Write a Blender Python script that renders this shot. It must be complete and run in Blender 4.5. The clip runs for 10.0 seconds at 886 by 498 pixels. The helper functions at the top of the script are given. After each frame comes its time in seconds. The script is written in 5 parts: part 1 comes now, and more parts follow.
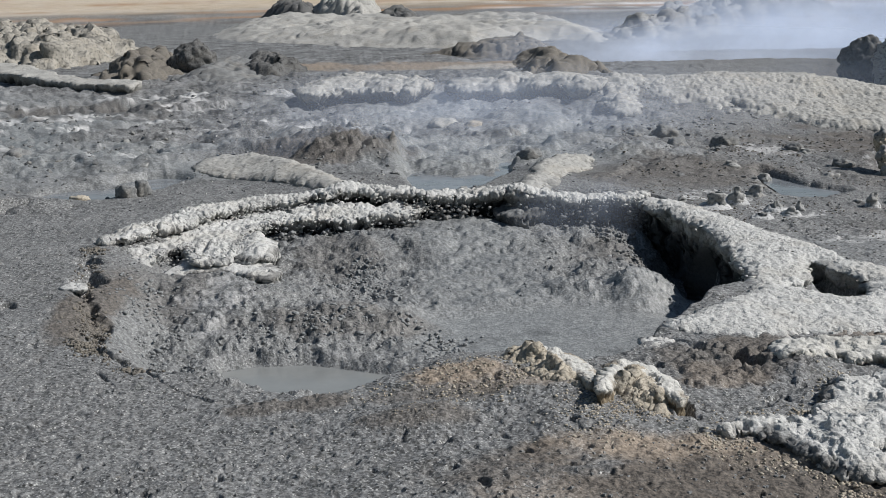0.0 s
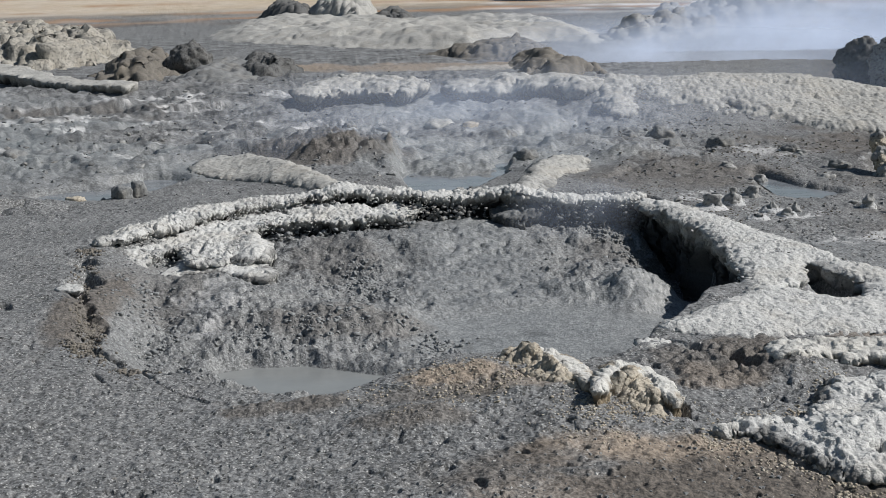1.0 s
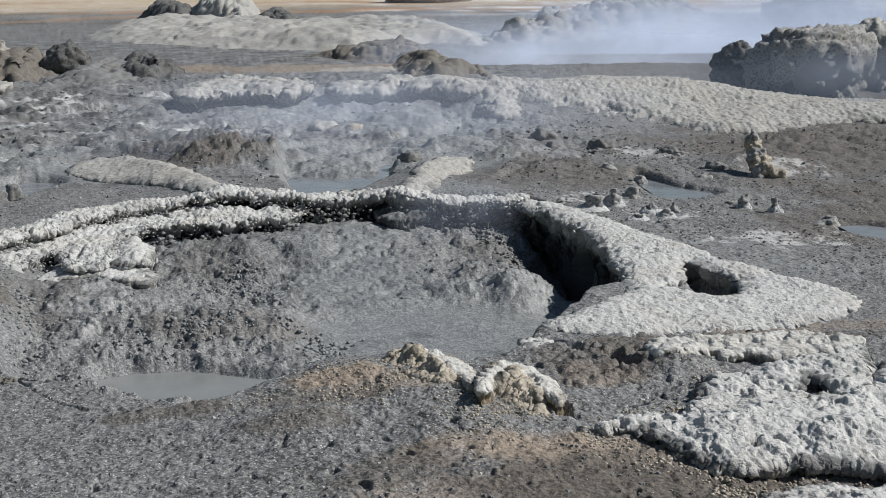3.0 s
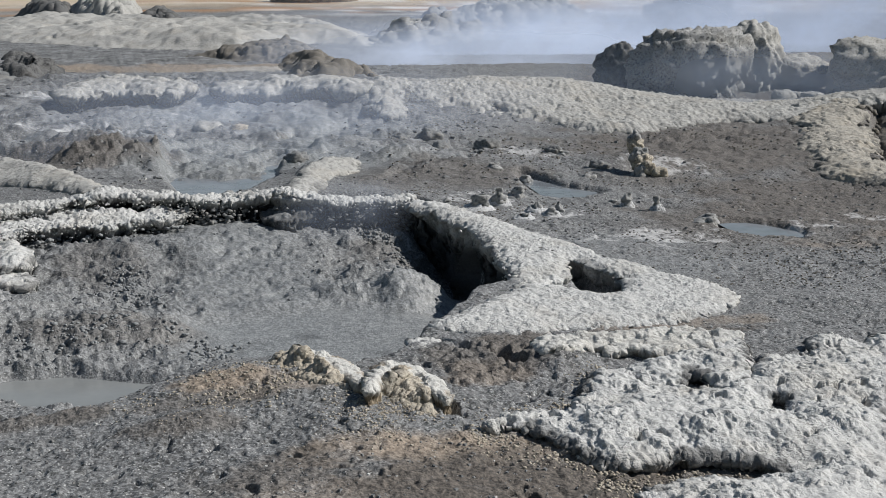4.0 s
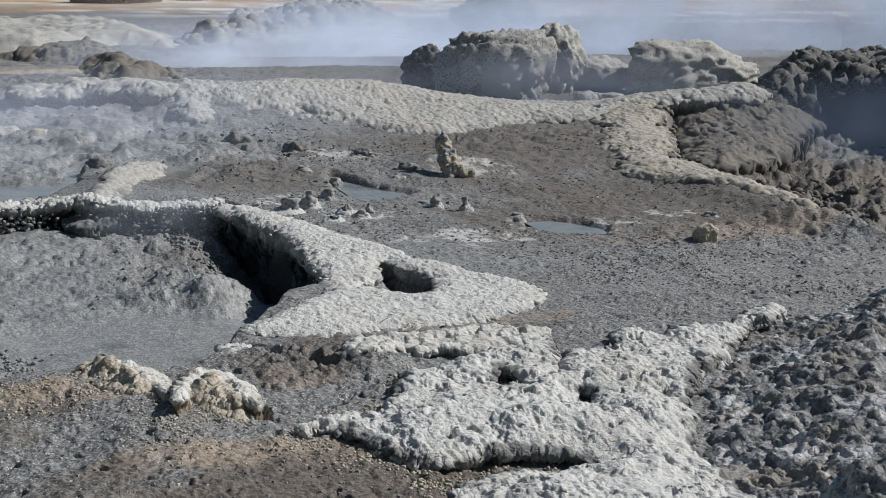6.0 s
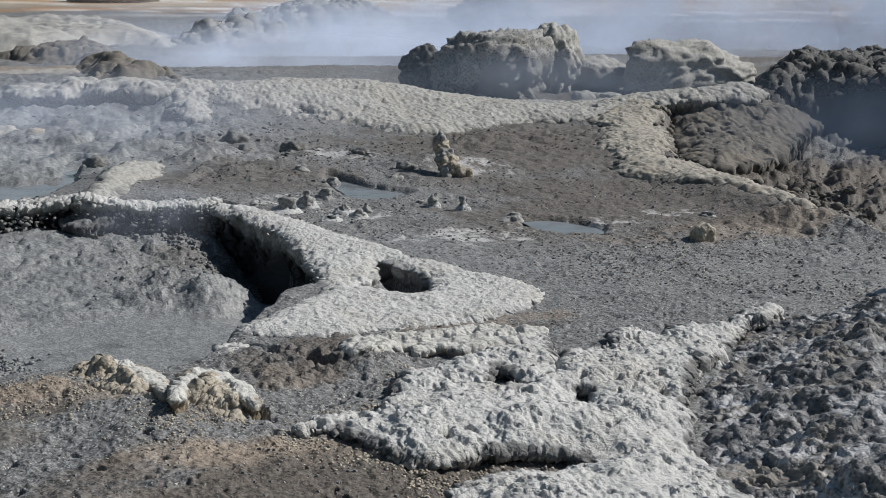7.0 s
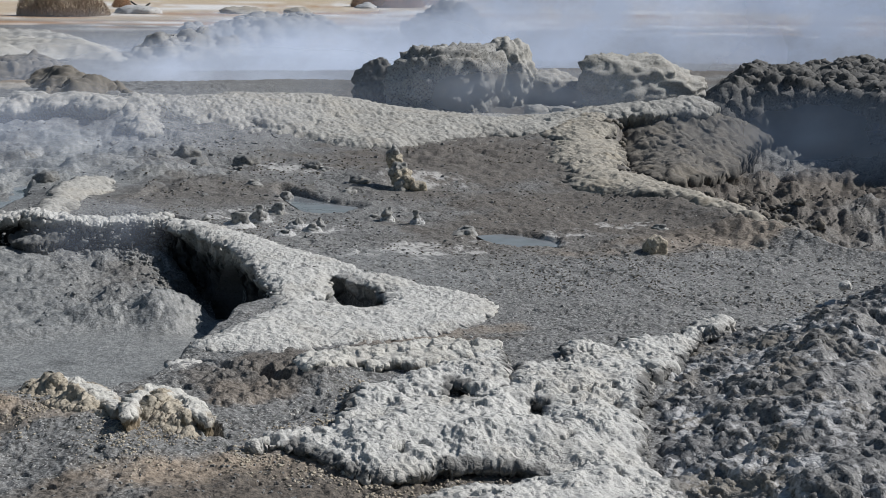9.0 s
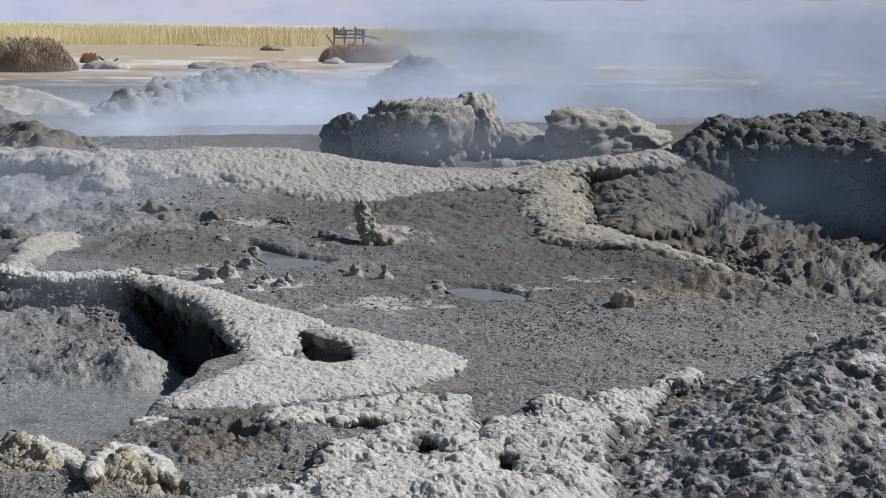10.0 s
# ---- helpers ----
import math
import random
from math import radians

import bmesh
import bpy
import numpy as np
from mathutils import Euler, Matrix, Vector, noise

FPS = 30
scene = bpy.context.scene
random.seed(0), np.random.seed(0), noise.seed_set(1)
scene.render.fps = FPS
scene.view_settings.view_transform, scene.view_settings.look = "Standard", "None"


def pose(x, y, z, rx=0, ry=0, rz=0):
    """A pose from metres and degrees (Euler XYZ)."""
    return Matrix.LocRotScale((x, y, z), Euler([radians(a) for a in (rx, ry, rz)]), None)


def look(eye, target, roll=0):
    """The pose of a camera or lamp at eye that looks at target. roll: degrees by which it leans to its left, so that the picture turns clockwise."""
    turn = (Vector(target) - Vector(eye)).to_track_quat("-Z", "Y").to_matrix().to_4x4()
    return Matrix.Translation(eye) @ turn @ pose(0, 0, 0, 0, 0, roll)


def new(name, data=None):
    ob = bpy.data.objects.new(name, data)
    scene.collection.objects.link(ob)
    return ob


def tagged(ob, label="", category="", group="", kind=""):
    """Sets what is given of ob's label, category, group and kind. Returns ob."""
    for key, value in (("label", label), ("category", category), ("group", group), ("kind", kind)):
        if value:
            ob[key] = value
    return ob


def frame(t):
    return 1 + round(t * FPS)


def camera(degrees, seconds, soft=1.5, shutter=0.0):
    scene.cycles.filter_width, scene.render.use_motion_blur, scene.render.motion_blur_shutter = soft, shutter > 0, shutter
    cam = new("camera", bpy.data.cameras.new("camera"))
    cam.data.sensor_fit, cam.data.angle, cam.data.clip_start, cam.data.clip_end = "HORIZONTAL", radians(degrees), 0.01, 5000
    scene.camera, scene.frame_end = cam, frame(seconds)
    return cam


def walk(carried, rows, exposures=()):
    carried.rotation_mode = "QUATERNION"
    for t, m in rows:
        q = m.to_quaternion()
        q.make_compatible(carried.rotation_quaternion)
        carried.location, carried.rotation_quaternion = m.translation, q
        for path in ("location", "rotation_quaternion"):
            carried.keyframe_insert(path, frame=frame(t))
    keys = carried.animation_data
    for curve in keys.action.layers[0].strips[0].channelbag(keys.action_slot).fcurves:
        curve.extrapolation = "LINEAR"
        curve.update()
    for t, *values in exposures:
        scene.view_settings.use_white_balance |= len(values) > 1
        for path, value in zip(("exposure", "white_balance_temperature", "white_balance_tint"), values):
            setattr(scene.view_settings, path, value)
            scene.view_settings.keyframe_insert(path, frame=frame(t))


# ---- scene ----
# A field of mud pots on a desert flat: a camera on a tripod, 1.6 m above the ground, turns to the right and then looks up.
EYE = 1.6
cam = camera(38.0, 10.0, soft=0.55)
ROWS = [
    (0.0, 77.035, 1.232, -0.566),
    (0.5, 77.057, 1.197, -0.704),
    (1.0, 77.075, 1.209, -0.729),
    (1.5, 77.082, 1.103, -1.213),
    (2.0, 77.075, 0.937, -2.311),
    (2.5, 77.089, 0.783, -3.951),
    (2.7, 77.087, 0.671, -4.606),
    (3.8, 77.076, 0.052, -9.627),
    (4.0, 77.074, -0.060, -10.710),
    (4.5, 77.138, -0.340, -14.171),
    (5.0, 77.209, -0.607, -16.788),
    (5.5, 77.238, -0.645, -18.436),
    (5.7, 77.234, -0.658, -18.975),
    (7.0, 77.211, -0.739, -19.174),
    (7.5, 77.027, -0.756, -19.433),
    (8.0, 77.016, -0.765, -19.819),
    (8.5, 77.084, -0.814, -20.121),
    (9.0, 77.847, -0.855, -21.221),
    (9.5, 79.459, -0.825, -21.889),
    (10.0, 80.248, -0.831, -22.642),
]

ARM = 0.109                                # the lens goes round the tripod's axis on a short arm
AXIS = pose(0, 0, 0, 77.027, -0.756, -19.433) @ Vector((0, 0, ARM)) + Vector((0, 0, EYE))


def standing(rx, ry, rz):
    turn = pose(0, 0, 0, rx, ry, rz)
    return Matrix.Translation(AXIS - turn @ Vector((0, 0, ARM))) @ turn


walk(cam, [(t, standing(rx, ry, rz)) for t, rx, ry, rz in ROWS], [(0.0, 0.0), (5.5, 0.0), (7.0, -0.1), (10.0, -0.1)])

# ---- light ----
SUN_AZIMUTH, SUN_HEIGHT = 96.0, 41.0      # degrees to the right of straight ahead, and above the horizon
world = bpy.data.worlds.new("world")
scene.world = world
world.use_nodes = True
wn = world.node_tree
sky = wn.nodes.new("ShaderNodeTexSky")
sky.sky_type = 'NISHITA'
sky.sun_disc = False
sky.sun_elevation = radians(SUN_HEIGHT)
sky.sun_rotation = radians(SUN_AZIMUTH)
sky.dust_density, sky.air_density, sky.ozone_density = 0.1, 1.6, 3.0
wn.links.new(sky.outputs[0], wn.nodes["Background"].inputs[0])
wn.nodes["Background"].inputs[1].default_value = 0.045
sun = new("sun", bpy.data.lights.new("sun", 'SUN'))
sun.data.energy, sun.data.angle, sun.data.color = 5.0, radians(0.53), (1.0, 0.975, 0.94)
az, el = radians(SUN_AZIMUTH), radians(SUN_HEIGHT)
sun.matrix_world = look(Vector((math.sin(az) * math.cos(el), math.cos(az) * math.cos(el), math.sin(el))) * 30, (0, 0, 0))


# ---- noise on arrays ----
def chance(ix, iy, iz, seed):
    h = (ix.astype(np.int64) * 374761393 + iy.astype(np.int64) * 668265263 + iz.astype(np.int64) * 2147483647 + seed * 1274126177) & 0xFFFFFFFF
    h = ((h ^ (h >> 13)) * 1274126177) & 0xFFFFFFFF
    h = ((h ^ (h >> 16)) * 2246822519) & 0xFFFFFFFF
    return (((h ^ (h >> 15)) & 0xFFFFFF) / float(0x1000000)).astype(np.float32)


def soft(a, lo, hi):
    k = np.clip((a - lo) / (hi - lo), 0, 1)
    return k * k * (3 - 2 * k)


def value2(x, y, seed):
    ix, iy = np.floor(x), np.floor(y)
    fx, fy = x - ix, y - iy
    fx, fy = fx * fx * (3 - 2 * fx), fy * fy * (3 - 2 * fy)
    zero = np.zeros_like(ix)
    a, b = chance(ix, iy, zero, seed), chance(ix + 1, iy, zero, seed)
    c, d = chance(ix, iy + 1, zero, seed), chance(ix + 1, iy + 1, zero, seed)
    return (a + (b - a) * fx + (c - a) * fy + (a - b - c + d) * fx * fy) * 2 - 1


def fbm(x, y, size, octaves=4, seed=0, gain=0.5):
    total, amp, norm = 0, 1.0, 0
    x, y = x / size, y / size
    for k in range(octaves):
        total = total + amp * value2(x, y, seed + k * 17)
        norm += amp
        amp *= gain
        x, y = (x * 0.8 - y * 0.6) * 2.03 + 3.1, (x * 0.6 + y * 0.8) * 2.03 + 7.7
    return total / norm


def knobs(x, y, size, seed=0, fill=0.62, keep=1.0):
    """Round knobs packed on a plane, each of its own size: 0 between them, up to 1 on top."""
    x, y = x / size, y / size
    ix, iy = np.floor(x), np.floor(y)
    top = np.zeros_like(x)
    for dx in (-1, 0, 1):
        for dy in (-1, 0, 1):
            cx, cy = ix + dx, iy + dy
            zero = np.zeros_like(cx)
            px, py = cx + 0.15 + 0.7 * chance(cx, cy, zero, seed), cy + 0.15 + 0.7 * chance(cx, cy, zero, seed + 1)
            rad = fill * (0.55 + 0.55 * chance(cx, cy, zero, seed + 2))
            rad = np.where(chance(cx, cy, zero, seed + 3) < keep, rad, 0.001)
            k = 1 - ((x - px) ** 2 + (y - py) ** 2) / (rad * rad)
            top = np.maximum(top, np.maximum(k, 0) ** 0.6 * rad / fill)
    return top


def knobs3(p, size, seed=0, fill=0.7):
    p = p / size
    i = np.floor(p)
    top = np.zeros(len(p))
    for dx in (-1, 0, 1):
        for dy in (-1, 0, 1):
            for dz in (-1, 0, 1):
                c = i + (dx, dy, dz)
                q = np.stack([c[:, k] + 0.15 + 0.7 * chance(c[:, 0], c[:, 1], c[:, 2], seed + k) for k in range(3)], 1)
                rad = fill * (0.6 + 0.5 * chance(c[:, 0], c[:, 1], c[:, 2], seed + 5))
                k = 1 - ((p - q) ** 2).sum(1) / (rad * rad)
                top = np.maximum(top, np.maximum(k, 0) ** 0.6 * rad / fill)
    return top


def value3(p, size, seed=0, octaves=3):
    total, amp, norm = 0, 1.0, 0
    for o in range(octaves):
        q = p / size + o * 5.3
        i = np.floor(q)
        w = q - i
        w = w * w * (3 - 2 * w)
        s = 0
        for dx in (0, 1):
            for dy in (0, 1):
                for dz in (0, 1):
                    s = s + chance(i[:, 0] + dx, i[:, 1] + dy, i[:, 2] + dz, seed + o) * np.abs(1 - dx - w[:, 0]) * np.abs(1 - dy - w[:, 1]) * np.abs(1 - dz - w[:, 2])
        total, norm = total + amp * (s * 2 - 1), norm + amp
        amp, size = amp * 0.5, size * 0.5
    return total / norm


def billow(x, y, size, octaves=4, seed=0, gain=0.6):
    """Rounded swellings with sharp creases between them, at many sizes: 0 in the creases."""
    total, amp, norm = 0, 1.0, 0
    x, y = x / size, y / size
    for k in range(octaves):
        total = total + amp * np.abs(value2(x, y, seed + k * 13))
        norm += amp
        amp *= gain
        x, y = (x * 0.8 - y * 0.6) * 2.2 + 3.1, (x * 0.6 + y * 0.8) * 2.2 + 7.7
    return total / norm


def billow3(p, size, octaves=4, seed=0, gain=0.6):
    total, amp, norm = 0, 1.0, 0
    for k in range(octaves):
        total = total + amp * np.abs(value3(p + 7.3 * k, size, seed + k * 13, 1))
        norm += amp
        amp, size = amp * gain, size / 2.2
    return total / norm


# ---- outlines in the plan ----
def smooth_line(pts, closed=False, steps=6):
    p = np.array(pts, float)
    n = len(p)
    out = []
    for i in range(n if closed else n - 1):
        if closed:
            a, b, c, d = p[(i - 1) % n], p[i], p[(i + 1) % n], p[(i + 2) % n]
        else:
            a, b, c, d = p[max(i - 1, 0)], p[i], p[i + 1], p[min(i + 2, n - 1)]
        for k in range(steps):
            u = k / steps
            out.append(0.5 * (2 * b + (c - a) * u + (2 * a - 5 * b + 4 * c - d) * u * u + (3 * b - a - 3 * c + d) * u ** 3))
    if not closed:
        out.append(p[-1])
    return np.array(out)


def line_distance(x, y, line, closed):
    """Distance of points from a line, and how far along it (0 to 1) the nearest place is; inside counts as positive for closed lines."""
    best = np.full(x.shape, 1e9)
    along = np.zeros(x.shape)
    inside = np.zeros(x.shape, bool)
    n = len(line)
    count = n if closed else n - 1
    for i in range(count):
        (ax, ay), (bx, by) = line[i], line[(i + 1) % n]
        ex, ey = bx - ax, by - ay
        u = np.clip(((x - ax) * ex + (y - ay) * ey) / (ex * ex + ey * ey + 1e-12), 0, 1)
        d = (x - ax - u * ex) ** 2 + (y - ay - u * ey) ** 2
        near = d < best
        best = np.where(near, d, best)
        along = np.where(near, (i + u) / count, along)
        if closed and ay != by:
            inside ^= ((ay > y) != (by > y)) & (x < (bx - ax) * (y - ay) / (by - ay) + ax)
    best = np.sqrt(best)
    return (np.where(inside, best, -best) if closed else best), along


def field(x, y, line, closed, reach):
    """line_distance, worked out only within reach of the line."""
    d, a = np.full(x.shape, -1e3 if closed else 1e3), np.zeros(x.shape)
    lo, hi = line.min(0) - reach, line.max(0) + reach
    m = (x > lo[0]) & (x < hi[0]) & (y > lo[1]) & (y < hi[1])
    if m.any():
        d[m], a[m] = line_distance(x[m], y[m], line, closed)
    return d, a


# ---- the lie of the land ----
POOL = smooth_line([(-1.61, 5.51), (-1.69, 5.99), (-1.73, 6.56), (-1.75, 7.08), (-1.54, 7.58), (-1.29, 8.19), (-0.84, 8.47), (-0.31, 8.52), (0.26, 8.43), (0.81, 8.35), (1.25, 8.28), (1.43, 7.91), (1.52, 7.23), (1.50, 6.43), (1.49, 6.08), (1.27, 5.97), (1.17, 5.74), (0.93, 5.39), (0.81, 5.15), (0.61, 4.90), (0.42, 4.83), (0.25, 4.94), (0.02, 4.94), (-0.20, 4.69), (-0.42, 4.51), (-0.78, 4.68), (-1.04, 4.91), (-1.30, 5.08)], True, 5)
CRATER = smooth_line([(6.29, 11.42), (5.41, 9.61), (5.03, 8.57), (4.94, 7.65), (4.79, 6.70), (4.90, 6.10), (5.25, 5.73), (5.96, 5.50), (8.06, 6.70), (11.22, 9.75), (11.65, 11.32), (10.74, 12.18), (9.34, 12.51), (8.32, 12.75), (6.99, 11.88)], True, 5)
SMALL_PIT = smooth_line([(1.64, 5.94), (1.78, 6.05), (1.88, 6.38), (1.94, 6.23), (2.03, 6.11), (2.03, 5.89), (1.94, 5.73), (1.83, 5.73), (1.72, 5.85)], True, 5)
# ridges: line in the plan, heights along it, half width, steepness
RIDGES = [
    ([(1.40, 13.3), (2.25, 13.0), (2.9, 13.0), (3.6, 13.1), (3.95, 13.0), (4.55, 12.75), (5.2, 12.5), (5.75, 12.3), (6.2, 12.0), (6.8, 11.8), (7.4, 11.7)], (0.0, 0.27, 0.29, 0.29, 0.21, 0.12, 0.08, 0.08, 0.12, 0.24, 0.30), 0.8, 1.8),
    ([(-1.42, 13.07), (-1.11, 14.33), (-0.56, 14.79), (-0.10, 14.07), (0.50, 13.63), (0.89, 14.10), (1.29, 13.17), (1.62, 12.13)], (0.0, 0.03, 0.03, 0.03, 0.03, 0.03, 0.02, 0.0), 0.4, 2.2),
    ([(-1.87, 9.67), (-1.68, 9.99), (-1.35, 9.82), (-0.99, 9.27), (-0.63, 8.54)], (0.02, 0.07, 0.08, 0.07, 0.03), 0.22, 1.5),
    ([(0.54, 8.36), (0.71, 9.11), (0.93, 9.53), (1.16, 9.65)], (0.05, 0.07, 0.07, 0.03), 0.2, 1.5),
    ([(-0.20, 4.28), (-0.06, 4.47), (0.13, 4.54), (0.32, 4.36), (0.49, 4.11)], (0.02, 0.1, 0.13, 0.1, 0.06), 0.35, 1.6),
    ([(-1.56, 10.40), (-1.23, 10.74), (-0.83, 10.41), (-0.39, 9.75)], (0.02, 0.1, 0.12, 0.05), 0.35, 1.8),
    ([(4.75, 7.96), (4.76, 7.24), (4.78, 6.50), (5.10, 5.95), (5.64, 5.60)], (0.03, 0.09, 0.11, 0.09, 0.08), 0.22, 1.8),
]
# mounds: place, the two half axes, turn, height
MOUNDS = [
    (0.33, 3.46, 0.7, 0.35, 0, 0.06),
    (-0.47, 4.38, 0.12, 0.07, 0, 0.03),
    (-0.12, 4.15, 0.2, 0.09, 10, 0.035),
    (-0.69, 4.36, 0.13, 0.07, 0, 0.03),
    (3.39, 9.52, 0.5, 0.5, 0, 0.06),
    (-2.80, 8.46, 0.3, 0.15, 0, 0.08),
    (1.36, 4.69, 0.14, 0.12, 0, 0.05),
]
# heaps on the floor of the pool
HEAPS = [
    (1.10, 6.80, 0.2, 0.2, 0.07),
    (-0.51, 7.79, 0.22, 0.22, 0.06),
    (-0.54, 6.24, 0.45, 0.18, 0.09),
    (-1.17, 6.62, 0.4, 0.35, 0.10),
    (-0.09, 7.89, 0.5, 0.4, 0.05),
]
# the deep hollow under the plate's edge
TRENCH = smooth_line([(1.50, 8.05), (1.50, 7.7), (1.48, 7.3), (1.46, 6.9), (1.42, 6.6)], False, 5)
# puddles: outline and level
PUDDLES = [
    ([(-1.05, 5.70), (-0.93, 5.79), (-0.72, 5.84), (-0.50, 5.74), (-0.34, 5.66), (-0.18, 5.58), (-0.25, 5.43), (-0.45, 5.35), (-0.73, 5.39), (-0.91, 5.48)], -0.292),
    ([(-0.29, 10.19), (-0.19, 10.69), (0.25, 10.93), (0.72, 10.84), (0.89, 10.49), (0.55, 9.85), (0.43, 9.15), (0.07, 8.71), (-0.18, 8.88), (-0.25, 9.51)], 0.0),
    ([(-2.83, 8.98), (-2.60, 9.26), (-2.11, 9.66), (-1.85, 9.33), (-2.14, 8.96), (-2.44, 8.79)], 0.0),
    ([(2.32, 9.24), (2.41, 9.06), (2.53, 8.73), (2.69, 8.50), (2.53, 8.32), (2.33, 8.46), (2.28, 8.85)], 0.0),
    ([(3.13, 7.34), (3.32, 7.34), (3.48, 7.03), (3.39, 6.91), (3.16, 7.08)], 0.0),
]
# cracks and crumbled trenches: line, half width, depth
CRACKS = [
    ([(-1.49, 5.03), (-1.42, 4.92), (-1.34, 4.81), (-1.29, 4.72)], 0.006, 0.04),
    ([(-1.24, 4.96), (-1.12, 4.77), (-0.98, 4.60), (-0.88, 4.51)], 0.005, 0.03),
    ([(-1.91, 6.83), (-1.79, 6.22), (-1.60, 5.65), (-1.56, 5.38), (-1.44, 5.17)], 0.05, 0.07),
    ([(-0.95, 14.29), (-0.55, 14.35), (-0.16, 14.54)], 0.13, 0.25),
    ([(0.51, 13.56), (0.91, 13.47), (1.29, 13.18)], 0.13, 0.25),
    ([(-2.90, 8.28), (-2.82, 8.41), (-2.66, 8.50)], 0.08, 0.14),
    ([(-1.44, 5.17), (-1.34, 5.08), (-1.20, 4.96), (-1.12, 4.88)], 0.03, 0.05),
    ([(-2.40, 6.78), (-2.24, 6.87), (-2.04, 6.91)], 0.008, 0.02),
    ([(-2.09, 5.84), (-2.08, 5.91), (-2.03, 5.83)], 0.02, 0.06),
    ([(0.94, 5.13), (1.03, 4.97), (1.13, 4.88), (1.17, 4.75)], 0.03, 0.06),
    ([(0.82, 4.31), (0.81, 4.17), (0.83, 4.13)], 0.03, 0.06),
]


def creases(x, y, size, seed):
    """Sharp folds: 1 on the crest, falling to both sides."""
    u, v = x + 0.35 * size * fbm(x, y, size, 2, seed + 90), y + 0.35 * size * fbm(x, y, size, 2, seed + 91)
    a = 1 - np.abs(fbm(u, v, size, 3, seed, 0.55)) * 2.4
    return np.clip(a, 0, 1)


def pool_calm(x, y):
    """0 on the level, bubbling middle of the pool, 1 on its heaped edges."""
    return soft(((x - 0.75) / 0.85) ** 2 + ((y - 6.05) / 0.6) ** 2 + 0.5 * fbm(x, y, 0.6, 3, 35), 0.55, 1.35)


def steps(x, y, size, seed, sharp=0.05):
    """Low scarps, one above another, as slumped mud leaves them: 0 to 1."""
    f = fbm(x, y, size, 5, seed, 0.6)
    return (soft(f, -0.28, -0.28 + sharp) + soft(f, -0.02, -0.02 + sharp) + soft(f, 0.2, 0.2 + sharp)) / 3


def land(x, y, pits=True):
    """The height of the ground, without its crumbs."""
    z = 0.04 * fbm(x, y, 3.0, 3, 11) * soft(y, 3, 7) + 0.015 * fbm(x, y, 0.6, 3, 21)
    for pts, heights, half, steep in RIDGES:
        line = smooth_line(pts, False, 6)
        lo, hi = line.min(0) - half * 2.2, line.max(0) + half * 2.2
        m = (x > lo[0]) & (x < hi[0]) & (y > lo[1]) & (y < hi[1])
        if m.any():
            h = np.interp(np.linspace(0, len(heights) - 1, len(line)), range(len(heights)), heights)
            best = np.zeros(int(m.sum()))
            for (px, py), top in zip(line, h):
                best = np.maximum(best, top * np.exp(-(np.hypot(x[m] - px, y[m] - py) / half) ** steep))
            z[m] += best
    for mx, my, rx, ry, turn, h in MOUNDS:
        c, s = math.cos(radians(turn)), math.sin(radians(turn))
        u, v = ((x - mx) * c + (y - my) * s) / rx, (-(x - mx) * s + (y - my) * c) / ry
        z = z + h * np.exp(-(u * u + v * v) ** 1.2)
    if not pits:
        return z
    for pts, half, depth in CRACKS:
        d, _ = field(x, y, smooth_line(pts, False, 5), False, half * 4)
        d = d + half * (1.2 * fbm(x, y, half * 4, 3, 33) + 1.5 * fbm(x, y, 0.12, 3, 34))
        z = z - depth * (1 - soft(d, 0, half * 1.3))
    d, _ = field(x, y, POOL, True, 1.0)
    d = d + 0.05 * fbm(x, y, 0.35, 3, 31)
    left = 1 - soft(x, -1.9, -0.9)
    under = 0.15 * soft(y + 0.6 * np.maximum(x, 0), 6.9, 7.3)
    sink = soft(d + under, -0.03 - 0.12 * left, 0.09 + 0.5 * left)
    floor = np.interp(y, [5.0, 6.0, 8.4], [-0.30, -0.27, -0.17])
    for hx, hy, rx, ry, h in HEAPS:
        floor = floor + h * np.exp(-(((x - hx) / rx) ** 2 + ((y - hy) / ry) ** 2) ** 1.5)
    trench, along = field(x, y, TRENCH, False, 1.0)
    floor = floor - 0.26 * (1 - soft(trench + 0.14 * fbm(x, y, 0.3, 4, 36), 0.08, 0.26 + 0.2 * soft(along, 0.0, 0.4))) * (1 - 0.7 * soft(along, 0.5, 1.0))
    rough = 1 - 0.75 * soft(x + 0.3 * fbm(x, y, 0.8, 2, 37), -0.35, 0.25) * (1 - soft(x, 0.4, 0.8) * soft(y, 6.35, 6.65))
    heaped = soft(fbm(x, y, 0.45, 3, 43), -0.25, 0.25)
    scarps = 0.05 * steps(x * 0.7, y, 0.5, 75, 0.025) + 0.022 * steps(x * 0.8, y, 0.2, 76, 0.04) + 0.012 * steps(x, y, 0.09, 78, 0.06)
    bulge = 0.085 * billow(x * 0.8 + 0.03 * fbm(x, y, 0.1, 2, 39), y * 1.1, 0.17, 4, 44, 0.72) * (0.4 + 0.6 * heaped)
    smooth = 0.06 * billow(x * 0.8, y, 0.2, 4, 48, 0.68) + 0.025 * steps(x * 0.8, y, 0.4, 49, 0.05)
    lumps = 0.04 * fbm(x, y, 0.7, 3, 41) + rough * (scarps + bulge - 0.03) + (1 - rough) * smooth
    z = z * (1 - sink) + sink * (floor + lumps * (0.12 + 0.88 * pool_calm(x, y)))
    d, _ = field(x, y, CRATER, True, 1.0)
    d = d + 0.12 * fbm(x, y, 0.7, 3, 51)
    sink = soft(d, -0.05, 0.2)
